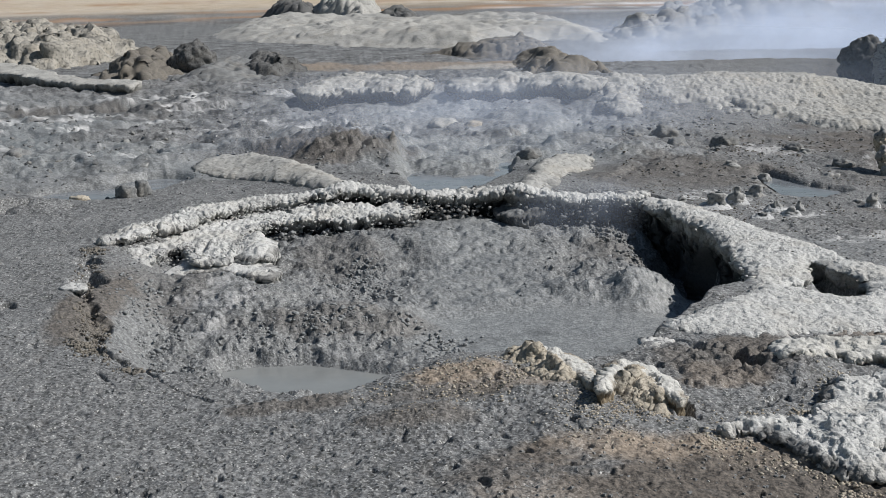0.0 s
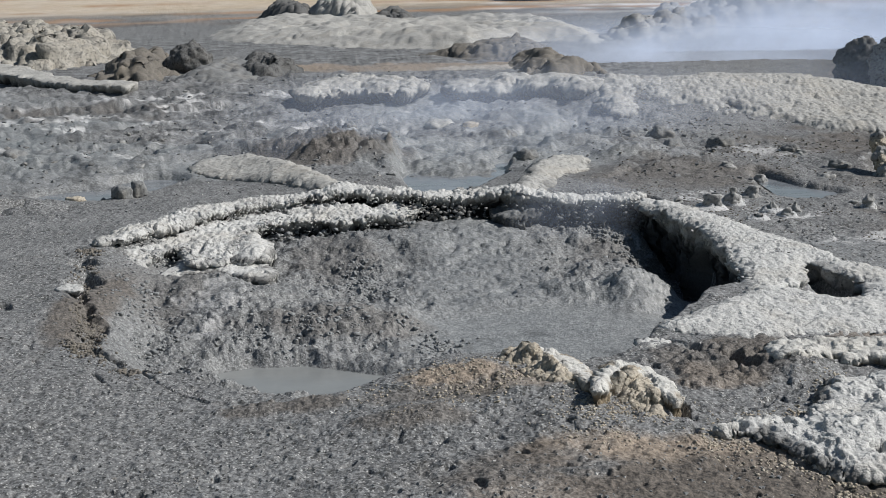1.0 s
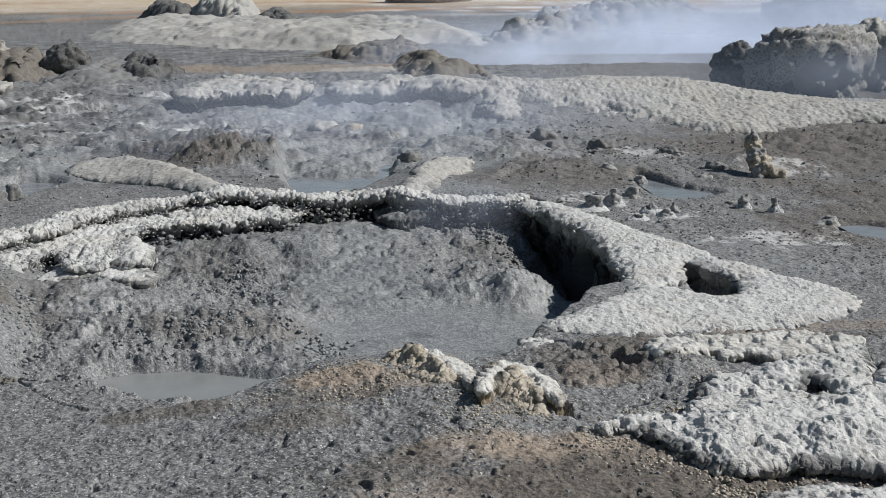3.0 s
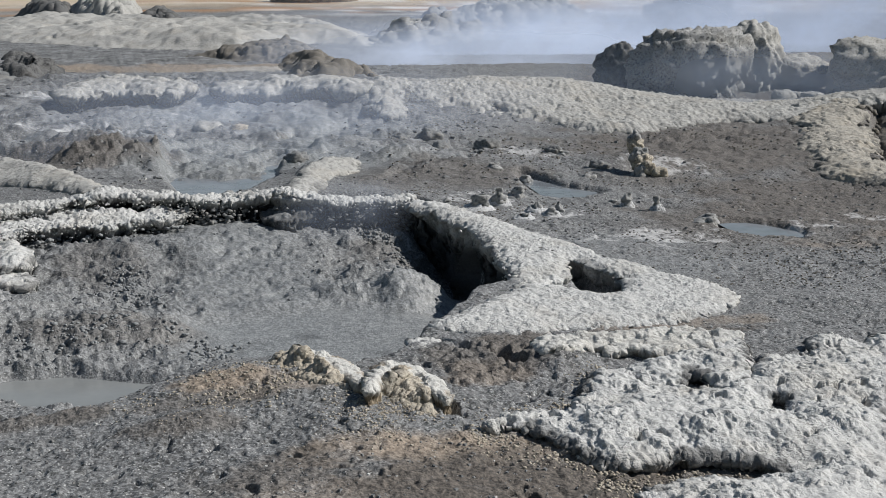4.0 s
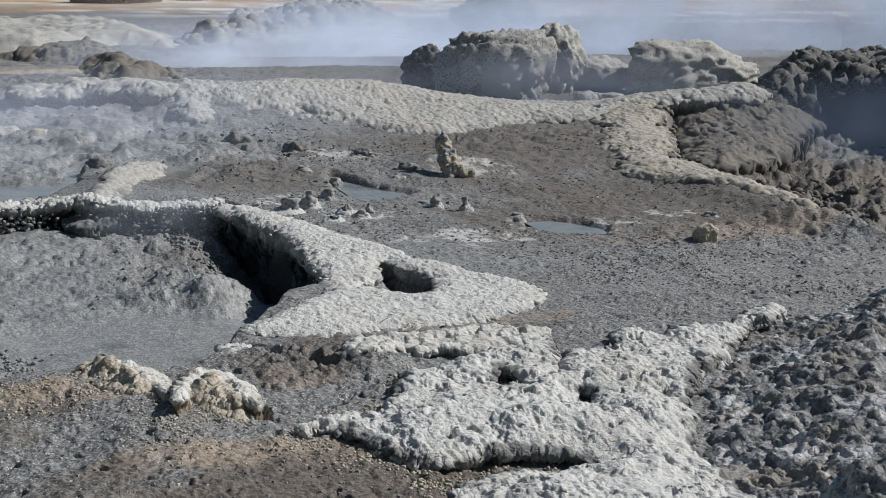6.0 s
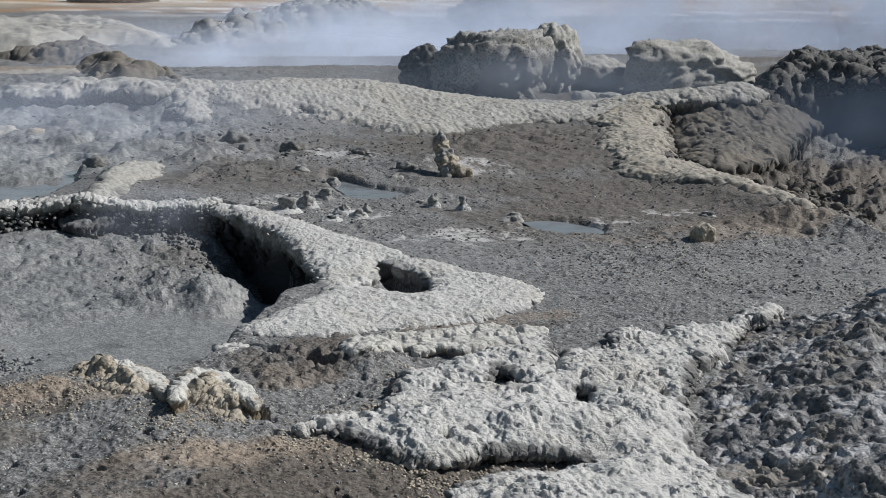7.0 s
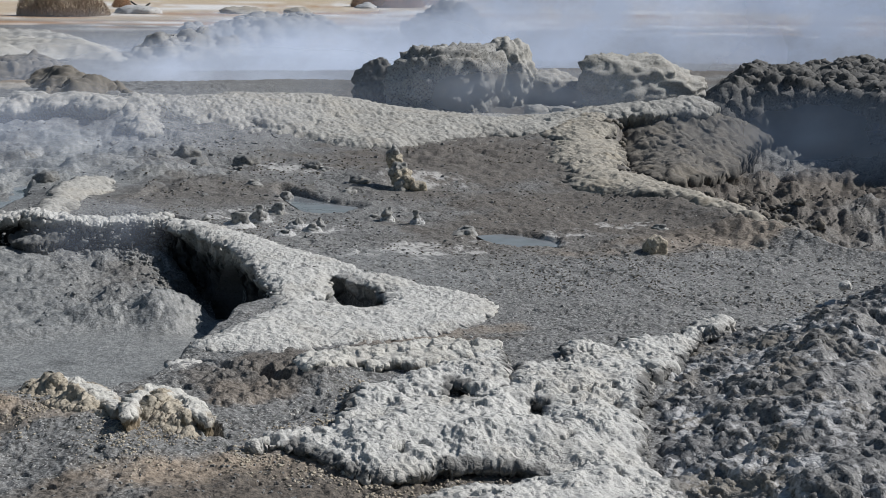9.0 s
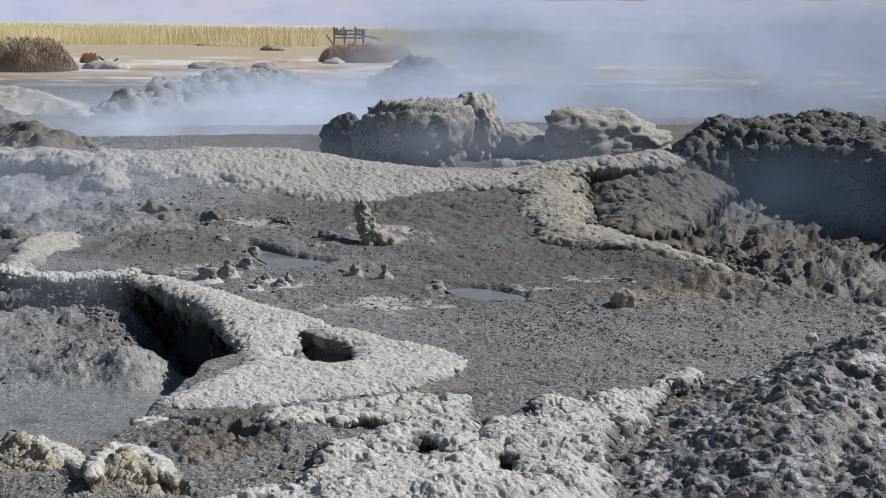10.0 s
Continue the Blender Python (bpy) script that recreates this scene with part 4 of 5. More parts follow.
slab("crust_arch", [(1.50, 12.94), (1.77, 13.29), (2.03, 13.06), (1.91, 12.11), (1.64, 11.95)], "pale crust lip at the foot of the bank", mat=FAR_CRUST, cell=0.018, lift=0.10, hump=0.05, slope=0.2, deep=0.22, undercut=0.14, mud_shade=1.0, edge=0.04, knob=0.04, height=0.014, ragged=0.06, seed=73, wave=0.03)
slab("crust_sill", [(-8.16, 20.26), (-6.45, 19.11), (-5.78, 18.53), (-4.71, 16.72), (-3.71, 16.00), (-3.62, 15.30), (-4.27, 15.60), (-5.10, 16.53), (-5.88, 17.37), (-7.31, 18.12)], "long whitish crust sill above grey mud", mat=FAR_CRUST, cell=0.032, lift=0.15, deep=0.4, undercut=0.16, mud_shade=1.0, edge=0.05, knob=0.06, height=0.008, ragged=0.05, seed=74, wave=0.03, creep=0.1)
# crater wall and slumped shelf
slab("crater_wall", [(7.55, 12.1), (7.95, 12.15), (8.55, 11.86), (8.75, 11.28), (8.57, 10.51), (8.37, 9.61), (8.15, 8.84), (8.03, 8.05), (8.15, 7.02), (9.14, 7.56), (11.20, 10.09), (12.60, 12.72), (12.66, 14.97), (11.43, 15.60), (9.82, 15.06), (8.10, 13.12)], "dark nodular mud wall behind a steaming crater", mat=BLACK_MUD, cell=0.03, lift=-0.02, thick=0.45, edge=0.55, hump=0.36, slope=0.75, scar=0.10, knob=0.06, height=0.02, nodes=0.06, node_size=0.13, ragged=0.12, seed=75, deep=0.3, undercut=0.02, pits=0.08, pit_size=0.2, wave=0.07, wave_size=0.5, mud_shade=0.2, category="crater wall")
slab("slumped_shelf", [(6.76, 12.08), (7.55, 12.84), (8.47, 13.20), (8.61, 12.12), (7.65, 10.90), (6.57, 9.92), (5.92, 9.55), (5.82, 9.92), (6.09, 10.70)], "dark brown-grey slumped mud shelf in the crater", mat=BROWN_CLOD, cell=0.022, lift=-0.17, hump=0.07, slope=0.3, scar=0.03, knob=0.04, height=0.008, nodes=0.016, node_size=0.06, ragged=0.09, seed=76, deep=0.25, mud_shade=0.6, wave=0.05, category="mud shelf")
# far hills
slab("mud_hill", [(-10.46, 21.34), (-8.16, 20.23), (-6.69, 19.78), (-5.61, 19.64), (-5.19, 20.71), (-5.04, 22.52), (-6.20, 24.88), (-7.84, 26.80), (-10.74, 28.34), (-13.55, 29.12)], "tan-grey nodular mud hill with dark hollows", mat=HILL, cell=0.048, lift=-0.05, hump=0.27, slope=0.8, scar=0.12, knob=0.09, height=0.015, nodes=0.16, node_size=0.3, seed=81, pits=0.3, pit_size=0.3, wave=0.08, wave_size=0.6, deep=0.1, mud_shade=0.3, category="mud hill")
slab("mud_hill", [(-4.76, 18.31), (-4.65, 20.33), (-4.16, 21.03), (-3.61, 18.57), (-3.69, 17.35), (-4.22, 17.35)], "low dark grey mud hill", mat=BROWN_CLOD, cell=0.03, lift=-0.05, hump=0.2, slope=0.5, scar=0.08, knob=0.08, height=0.012, nodes=0.11, node_size=0.24, seed=82, deep=0.1, pits=0.15, pit_size=0.25, mud_shade=0.5, wave=0.05, wave_size=0.4, category="mud hill")
slab("mud_hill", [(-3.65, 17.35), (-2.69, 16.35), (-2.27, 16.95), (-1.9, 18.2), (-2.3, 19.6), (-3.1, 20.1), (-3.8, 19.3)], "low grey-brown mud mound", mat=CLOD, cell=0.03, lift=-0.05, hump=0.16, slope=0.7, scar=0.04, knob=0.08, height=0.02, seed=83, deep=0.1, wave=0.03, category="mud hill")
slab("mud_hill", [(-2.78, 18.0), (-2.2, 17.55), (-1.86, 18.3), (-2.2, 19.5), (-2.8, 19.4)], "dark crumbling mud hump with a hollow side", mat=BLACK_MUD, cell=0.028, lift=0.0, hump=0.15, slope=0.3, scar=0.06, knob=0.06, height=0.025, seed=183, deep=0.2, pits=0.15, pit_size=0.25, wave=0.06, category="mud hill")
slab("mud_hill", [(-4.84, 26.95), (-3.43, 24.40), (-2.17, 23.32), (-0.73, 22.49), (0.72, 21.93), (1.64, 22.67), (2.32, 23.58), (2.76, 22.22), (3.51, 24.03), (3.24, 27.99), (1.64, 29.74), (-0.17, 30.20), (-1.82, 31.55), (-3.68, 33.63), (-4.75, 31.06)], "wide pale grey mud hill with soft slopes", mat=FAR_CRUST, cell=0.055, lift=-0.05, hump=0.26, slope=1.3, scar=0.06, knob=0.06, height=0.012, seed=84, deep=0.1, pits=0.04, pit_size=0.2, wave=0.05, wave_size=0.9, edge=0.3, mud_shade=0.3, category="mud hill")
slab("mud_hill", [(-4.46, 34.05), (-3.50, 31.91), (-2.82, 32.08), (-3.36, 36.54), (-4.46, 37.88)], "dark mud hill top among pale hills", mat=DARK_ROCK, cell=0.05, lift=-0.05, hump=0.34, slope=0.5, scar=0.12, knob=0.14, height=0.03, ragged=0.15, seed=88, deep=0.1, wave=0.1, wave_size=0.6, mud_shade=0.3, category="mud hill")
slab("mud_hill", [(-3.24, 32.83), (-2.27, 30.31), (-1.33, 29.84), (-1.02, 32.19), (-1.76, 36.26), (-2.92, 36.95)], "pale mud cone among far hills", mat=FAR_CRUST, cell=0.05, lift=-0.05, hump=0.46, slope=0.7, scar=0.2, knob=0.14, height=0.03, ragged=0.15, seed=85, deep=0.1, wave=0.1, wave_size=0.6, mud_shade=0.3, category="mud hill")
slab("mud_hill", [(-1.47, 29.90), (-0.89, 27.87), (-0.16, 27.94), (-0.31, 31.28), (-1.05, 33.33)], "low dark mud hill beside a pale cone", mat=DARK_ROCK, cell=0.05, lift=-0.05, hump=0.26, slope=0.5, scar=0.12, knob=0.14, height=0.03, ragged=0.15, seed=89, deep=0.1, wave=0.1, wave_size=0.6, mud_shade=0.3, category="mud hill")
slab("mud_hill", [(-0.7, 21.4), (0.05, 21.1), (0.9, 22.6), (1.6, 24.0), (2.05, 22.4), (2.1, 20.0), (2.35, 18.3), (2.5, 17.1), (1.6, 16.2), (1.0, 17.0), (1.0, 19.3), (0.2, 20.3)], "dark eroded mud hill with a cracked face", mat=BROWN_CLOD, cell=0.03, lift=-0.05, hump=0.22, slope=0.6, scar=0.06, knob=0.08, height=0.014, ragged=0.1, seed=86, deep=0.1, pits=0.14, pit_size=0.35, wave=0.08, wave_size=0.5, mud_shade=0.3, category="mud hill")
slab("mud_hill", [(3.20, 24.21), (4.55, 27.25), (6.28, 29.72), (8.26, 31.06), (9.22, 30.42), (8.94, 27.76), (7.33, 24.94), (5.57, 24.33), (3.94, 23.02)], "low jumbled grey mud hill in the steam", mat=GREY_ROCK, cell=0.05, lift=-0.05, hump=0.3, slope=1.2, scar=0.2, knob=0.14, height=0.03, nodes=0.15, node_size=0.5, seed=87, deep=0.1, pits=0.1, pit_size=0.5, wave=0.1, wave_size=0.8, mud_shade=0.3, category="mud hill")

for k, ((pts, _), level) in enumerate(zip(PUDDLES, LEVELS)):
    label = ("smooth grey puddle of liquid mud in the pool", "steaming pale grey puddle behind the pool", "shallow grey puddle on the mud flat",
             "narrow bluish puddle between mud cones", "thin bluish puddle on the dark flat")[k]
    sheet("mud_puddle", pts, level, label, PUDDLE if k == 0 else STILL_WATER, seed=3 + k)


# ---- lumps of mud rock ----
def boulder(name, x, y, sx, sy, sz, label, mat, seed, size=0.12, depth=0.06, level=5, sink=0.15, turn=0.0, category="rock", ground=None, body=0.35, flat=0.0, parent=None, wedge=0.0):
    bm = bmesh.new()
    bmesh.ops.create_icosphere(bm, subdivisions=level, radius=1.0)
    p = np.array([v.co[:] for v in bm.verts])
    f = np.array([[v.index for v in face.verts] for face in bm.faces])
    bm.free()
    nrm = p / np.linalg.norm(p, axis=1, keepdims=True)
    off = seed * 3.7
    swell = 1 + body * value3(nrm + off, 0.8, seed)
    q = p * (sx, sy, sz) * swell[:, None]
    q[:, 2] *= 1 - wedge * np.clip(q[:, 0] / sx, -1, 1)
    if flat:
        q[:, 2] = np.where(q[:, 2] > 0, sz * np.tanh(q[:, 2] / sz * (1 + flat)) / math.tanh(1 + flat), q[:, 2])
    q = q + nrm * (0.9 * depth * knobs3(q + off, size, seed + 40, 0.62) + 1.8 * depth * billow3(q + off, size * 1.7, 4, seed, 0.7) - depth * 0.5 * soft(value3(q + off, size * 2, seed + 3, 2), 0.25, 0.5))[:, None]
    c, s = math.cos(radians(turn)), math.sin(radians(turn))
    q = np.stack([q[:, 0] * c - q[:, 1] * s, q[:, 0] * s + q[:, 1] * c, q[:, 2]], 1)
    base = float(land(np.array([x]), np.array([y]))[0]) if ground is None else ground
    me = mesh_from(name, q, f, mat)
    give(me, "mud_shade", np.zeros(len(q)))
    ob = new(name, me)
    ob.location = (x, y, base + sz * (1 - sink) * 0.8)
    if parent:
        ob.parent = parent
        return ob
    return tagged(ob, label, category)


boulder("boulder", 4.90, 14.84, 0.24, 0.25, 0.30, "dark lumpy mud boulder in the steam", DARK_ROCK, 1, 0.08)
boulder("boulder", 5.61, 14.22, 0.62, 0.42, 0.42, "large dark knobbly mud boulder in the steam", GREY_ROCK, 2, 0.09, 0.075, body=0.4, flat=0.5)
boulder("boulder", 6.64, 14.81, 0.3, 0.35, 0.44, "pale smooth-topped mud boulder in the steam", FAR_CRUST, 3, 0.09, 0.05, body=0.45)
boulder("boulder", 7.23, 14.83, 0.4, 0.3, 0.22, "pale sloping mud boulder in the steam", FAR_CRUST, 8, 0.14, 0.03)
boulder("boulder", 8.16, 14.19, 0.85, 0.5, 0.36, "pale jagged mud boulder behind the bank", FAR_CRUST, 4, 0.09, 0.055, body=0.4, wedge=0.55)
for k, (bx, by, s) in enumerate([(6.24, 13.11, 0.12), (6.52, 13.30, 0.1), (6.55, 13.04, 0.11)]):
    tagged(boulder("stone", bx, by, s, s * 0.8, s * 0.7, "rounded pale stone beside larger boulders", FAR_CRUST, 30 + k, 0.12, 0.02, level=4, body=0.5, flat=0.6), group="pale stones")
# black all over: dark rock, with the shade of its hollow front painted in
boulder("boulder", -3.42, 18.5, 0.29, 0.22, 0.27, "black round mud boulder, a hollow front's shade in its colour", BLACK_MUD, 5, 0.10, 0.035)
boulder("boulder", 10.21, 26.44, 0.7, 0.5, 0.5, "dark craggy mud stack in the steam", DARK_ROCK, 9, 0.22, 0.13, body=0.6, wedge=-0.5)
slab("mud_lump", [(0.19, 4.69), (0.30, 4.76), (0.37, 4.80), (0.42, 4.67), (0.47, 4.50), (0.51, 4.35), (0.48, 4.26), (0.37, 4.31), (0.28, 4.46), (0.21, 4.58)], "pale cracked mud lump with a sharp crest", mat=TAN_ROCK, lift=-0.01, hump=0.075, slope=0.14, scar=0.02, knob=0.018, height=0.008, cell=0.005, seed=91, deep=0.08, pits=0.02, pit_size=0.06, wave=0.02, wave_size=0.1, ragged=0.03, mud_shade=0.3, category="rock")
slab("mud_lump", [(0.51, 4.23), (0.55, 4.43), (0.61, 4.55), (0.69, 4.59), (0.78, 4.54), (0.82, 4.40), (0.80, 4.20), (0.76, 4.03), (0.71, 4.07), (0.65, 4.18), (0.58, 4.24)], "tan cracked mud lump with a pale cap", mat=TAN_ROCK, lift=-0.01, hump=0.085, slope=0.13, scar=0.02, knob=0.018, height=0.008, cell=0.005, seed=92, deep=0.08, pits=0.02, pit_size=0.06, wave=0.03, wave_size=0.1, ragged=0.03, mud_shade=0.3, category="rock")
lumps = [ob for ob in bpy.data.objects if ob.name.startswith("mud_lump")]
slab("cap", [(0.35, 4.69), (0.41, 4.77), (0.47, 4.60), (0.54, 4.40), (0.51, 4.27), (0.45, 4.40), (0.40, 4.51), (0.36, 4.56)], "", mat=TAN_CRUST, lift=0.05, edge=0.03, thick=0.02, knob=0.014, height=0.007, cell=0.005, seed=93, deep=0.05, undercut=0.015, ragged=0.03, mud_shade=1.0, parent=lumps[0])
slab("cap", [(0.61, 4.55), (0.73, 4.59), (0.78, 4.49), (0.80, 4.32), (0.79, 4.18), (0.73, 4.23), (0.70, 4.30), (0.64, 4.35), (0.56, 4.28), (0.52, 4.17), (0.55, 4.37)], "", mat=TAN_CRUST, lift=0.075, edge=0.04, thick=0.03, knob=0.014, height=0.007, cell=0.005, seed=94, deep=0.06, undercut=0.015, ragged=0.035, mud_shade=1.0, parent=lumps[1])
boulder("stone", 0.06, 11.91, 0.16, 0.12, 0.06, "flat whitish stone in wet mud", FAR_CRUST, 11, 0.1, 0.02, level=4)
boulder("stone", 0.35, 11.85, 0.09, 0.08, 0.05, "small tan stone in wet mud", TAN_ROCK, 12, 0.1, 0.02, level=4)
boulder("mud_block", 3.86, 6.42, 0.055, 0.055, 0.055, "small tan block of dried mud on the flat", TAN_ROCK, 13, 0.05, 0.02, level=4)


for k, (bx, by, r) in enumerate([(1.97, 11.09, 0.10), (1.94, 10.36, 0.08), (0.64, 11.30, 0.09), (-0.80, 12.23, 0.07), (-0.40, 11.58, 0.08), (2.30, 10.31, 0.10), (-1.54, 10.80, 0.08), (-3.10, 14.14, 0.09), (1.69, 11.03, 0.07), (0.70, 9.77, 0.08), (0.81, 10.63, 0.06), (1.36, 10.55, 0.06), (-3.41, 10.41, 0.12), (2.82, 10.14, 0.06), (2.93, 9.24, 0.06)]):
    tagged(boulder("mud_lump", bx, by, r, r * 0.8, r * 0.6, "dark rounded mud lump on wet mud", CLOD, 50 + k, r * 0.5, r * 0.2, level=4, body=0.6, turn=37 * k, sink=0.3), group="lumps on the wet mud")
for k, (bx, by, r, h, mat, label) in enumerate(((-2.16, 8.72, 0.06, 0.05, CLOD, "grey block of mud at a puddle's edge"), (-2.07, 8.82, 0.05, 0.06, CLOD, "upright grey block of mud beside a puddle"), (-2.50, 8.81, 0.06, 0.04, TAN_ROCK, "small tan stone in a puddle"),
                                           (4.12, 5.04, 0.03, 0.012, CRUST, "white flake of crust on the dark mound"), (4.78, 5.29, 0.025, 0.015, CRUST, "white crumb of crust on the dark mound"))):
    boulder("mud_block" if k < 2 else "stone", bx, by, r, r * 0.7, h, label, mat, 70 + k, 0.04, 0.012, level=4, body=0.5, flat=0.8, ground=0.1 if k > 2 else None)


# ---- loose clods ----
def clods(name, label, count, mat, seed, place, low, high, flat=0.55, wet=False, within=None):
    """Small angular crumbs of mud lying on the ground. place gives bearings and distances."""
    rng = np.random.default_rng(seed)
    bm = bmesh.new()
    if high < 0.02:
        bmesh.ops.create_cone(bm, segments=4, radius1=1.0, radius2=0.6, depth=1.3, cap_ends=True, cap_tris=True)
        bmesh.ops.triangulate(bm, faces=bm.faces[:])
    else:
        bmesh.ops.create_icosphere(bm, subdivisions=1, radius=1.0)
    base = np.array([v.co[:] for v in bm.verts])
    tri = np.array([[v.index for v in f.verts] for f in bm.faces])
    bm.free()
    x, y = place(rng, count)
    keep = fbm(x, y, 0.8, 3, seed) + 0.5 * fbm(x, y, 0.2, 2, seed + 1) > rng.uniform(-0.35, 0.4, len(x))
    pool, _ = field(x, y, POOL, True, 0.5)
    for pts, _ in PUDDLES:
        d, _ = field(x, y, smooth_line(pts, True, 4), True, 0.4)
        keep &= d < -0.02
    keep &= ((pool > 0.05) & (pool_calm(x, y) > rng.uniform(0.5, 1.0, len(x)))) if wet else (pool < 0.1)
    d, _ = field(x, y, smooth_line(SPUR_LINE, True, 4), True, 0.4)
    keep &= d < -0.03
    if within is not None:
        d, _ = field(x, y, within, True, 0.4)
        keep &= d > 0.12
    x, y = x[keep], y[keep]
    n = len(x)
    z = land(x, y) + crumbs(x, y)
    size = (low + (high - low) * rng.random(n) ** 2.5) * np.clip(np.hypot(x, y) / 6.5, 0.7, 1.8)
    jit = 1 + (0.2 if wet else 0.26) * rng.normal(0, 1, (n, len(base), 1)).clip(-1.5, 1.5)
    p = base[None] * jit * np.stack([rng.uniform(0.7, 1.3, n), rng.uniform(0.7, 1.3, n), np.full(n, flat)], 1)[:, None, :]
    p = p * size[:, None, None] + np.stack([x, y, z + size * 0.15], 1)[:, None, :]
    faces = (tri[None] + (np.arange(n) * len(base))[:, None, None]).reshape(-1, 3)
    me = mesh_from(name, p.reshape(-1, 3), faces, mat, wet)
    tagged(new(name, me), label, "clods", kind="stuff")


def fan(first, last, near, far):
    """Spread evenly over the view from near to far."""
    def place(rng, count):
        b = np.radians(rng.uniform(first, last, count))
        r = 1 / rng.uniform(1 / far, 1 / near, count)
        return r * np.sin(b), r * np.cos(b)
    return place


clods("clods", "loose dark mud clods on the flat", 15000, CLOD, 301, fan(-21, 43, 3.4, 16), 0.003, 0.013)
clods("clods", "loose dark mud clods on the brown flat", 15000, BROWN_CLOD, 302, fan(8, 43, 6.3, 13.5), 0.004, 0.010)
clods("clods", "large dark mud clods in the crater", 5000, BLACK_MUD, 305, fan(25, 43, 7.5, 12.5), 0.005, 0.013, within=CRATER)
clods("clods", "dark mud lumps on the wet flat", 1800, CLOD, 306, fan(-21, 14, 9.0, 17), 0.006, 0.02)
clods("clods", "wet dark mud clods slumped in the pool", 2600, WET_CLOD, 304, fan(-17, 16, 5.2, 8.3), 0.004, 0.014, 0.6, True)
clods("clods", "loose pale crumbs of dried mud", 1500, CRUST, 303, fan(-21, 43, 3.4, 14), 0.003, 0.011)


def rubble(name, label, lines, count, mat, seed, low, high, spread, drop=None, level=1, flat=0.8):
    """Crumbs heaped along lines: on the ground, or at heights below the rim (drop) where they cling to a broken face."""
    rng = np.random.default_rng(seed)
    bm = bmesh.new()
    bmesh.ops.create_icosphere(bm, subdivisions=level, radius=1.0)
    base = np.array([v.co[:] for v in bm.verts])
    tri = np.array([[v.index for v in f.verts] for f in bm.faces])
    bm.free()
    path = np.concatenate([smooth_line(pts, False, 12) for pts in lines])
    at = path[rng.integers(0, len(path), count)] + rng.normal(0, spread, (count, 2))
    x, y = at[:, 0], at[:, 1]
    keep = fbm(x, y, 0.16, 3, seed) > rng.uniform(-0.5, 0.4, count)
    x, y = x[keep], y[keep]
    n = len(x)
    size = low + (high - low) * rng.random(n) ** 2
    if drop:
        z = land(x, y, False) + rng.uniform(drop[0], drop[1], n)
    else:
        z = land(x, y) + crumbs(x, y) + 0.2 * size
    jit = 1 + 0.32 * rng.normal(0, 1, (n, len(base), 1)).clip(-1.5, 1.8)
    p = base[None] * jit * np.stack([rng.uniform(0.6, 1.6, n), rng.uniform(0.6, 1.6, n), np.full(n, flat)], 1)[:, None, :]
    p = p * size[:, None, None] + np.stack([x, y, z], 1)[:, None, :]
    faces = (tri[None] + (np.arange(n) * len(base))[:, None, None]).reshape(-1, 3)
    me = mesh_from(name, p.reshape(-1, 3), faces, mat)
    tagged(new(name, me), label, "rubble", kind="stuff")


RIDGE_FACE = [(-1.80, 7.27), (-1.48, 7.80), (-1.22, 8.20), (-0.93, 8.38), (-0.50, 8.42), (-0.08, 8.33), (0.36, 8.33), (0.65, 8.22), (1.15, 8.15), (1.32, 8.18)]
LEDGE_FACE = [(-1.68, 6.95), (-1.49, 7.28), (-1.36, 6.97), (-1.22, 7.10), (-1.17, 7.45), (-1.13, 7.84), (-1.02, 8.03), (-0.51, 8.03), (-0.14, 8.24)]
PLATE_FACE = [(1.33, 8.15), (1.42, 7.65), (1.52, 7.24), (1.56, 6.83), (1.52, 6.42), (1.49, 6.08)]
SCARP = [(-1.95, 7.04), (-1.79, 6.22), (-1.59, 5.6), (-1.55, 5.29), (-1.4, 5.08), (-1.22, 4.92)]
rubble("rubble", "pale crumbs clinging to the ridge's broken edge", [RIDGE_FACE], 1400, CRUST, 401, 0.003, 0.009, 0.018, (-0.03, 0.03))
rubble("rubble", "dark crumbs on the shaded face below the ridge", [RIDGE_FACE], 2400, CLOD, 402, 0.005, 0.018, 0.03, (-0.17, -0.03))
rubble("rubble", "pale crumbs clinging to the broken ledges", [LEDGE_FACE], 1300, CRUST, 403, 0.003, 0.009, 0.03, (-0.1, -0.02))
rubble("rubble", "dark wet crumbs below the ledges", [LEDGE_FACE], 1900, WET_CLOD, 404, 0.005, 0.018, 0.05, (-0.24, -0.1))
rubble("rubble", "pale and dark crumbs on the plate's overhanging edge", [PLATE_FACE], 300, CRUST, 405, 0.003, 0.012, 0.015, (-0.05, 0.015))
rubble("rubble", "brown crumbs in the cracked scarp beside the pool", [SCARP], 3500, BROWN_CLOD, 406, 0.003, 0.010, 0.035)
rubble("rubble", "wet dark crumbs slumped inside the pool's edge", [[(-1.6, 6.6), (-1.45, 6.1), (-1.3, 5.7), (-1.1, 5.45)], [(-0.95, 6.0), (-0.5, 6.15), (0.0, 6.0), (0.1, 5.8)], [(-0.5, 7.3), (-0.4, 6.9), (-0.25, 6.7)]], 3000, WET_CLOD, 407, 0.003, 0.013, 0.08)
rubble("rubble", "dark lumps heaped under the plate's edge", [[(1.0, 8.05), (1.15, 7.8), (1.22, 7.4), (1.2, 7.15)]], 900, CLOD, 408, 0.005, 0.018, 0.07)
rubble("rubble", "dark clods along the crater's edge", [[(6.5, 11.8), (5.8, 10.2), (5.4, 9.3), (5.3, 8.5), (5.3, 7.7), (5.3, 7.1)], [(5.9, 8.9), (6.4, 9.1), (6.2, 8.5), (5.9, 7.8)]], 1800, BROWN_CLOD, 409, 0.012, 0.045, 0.12)
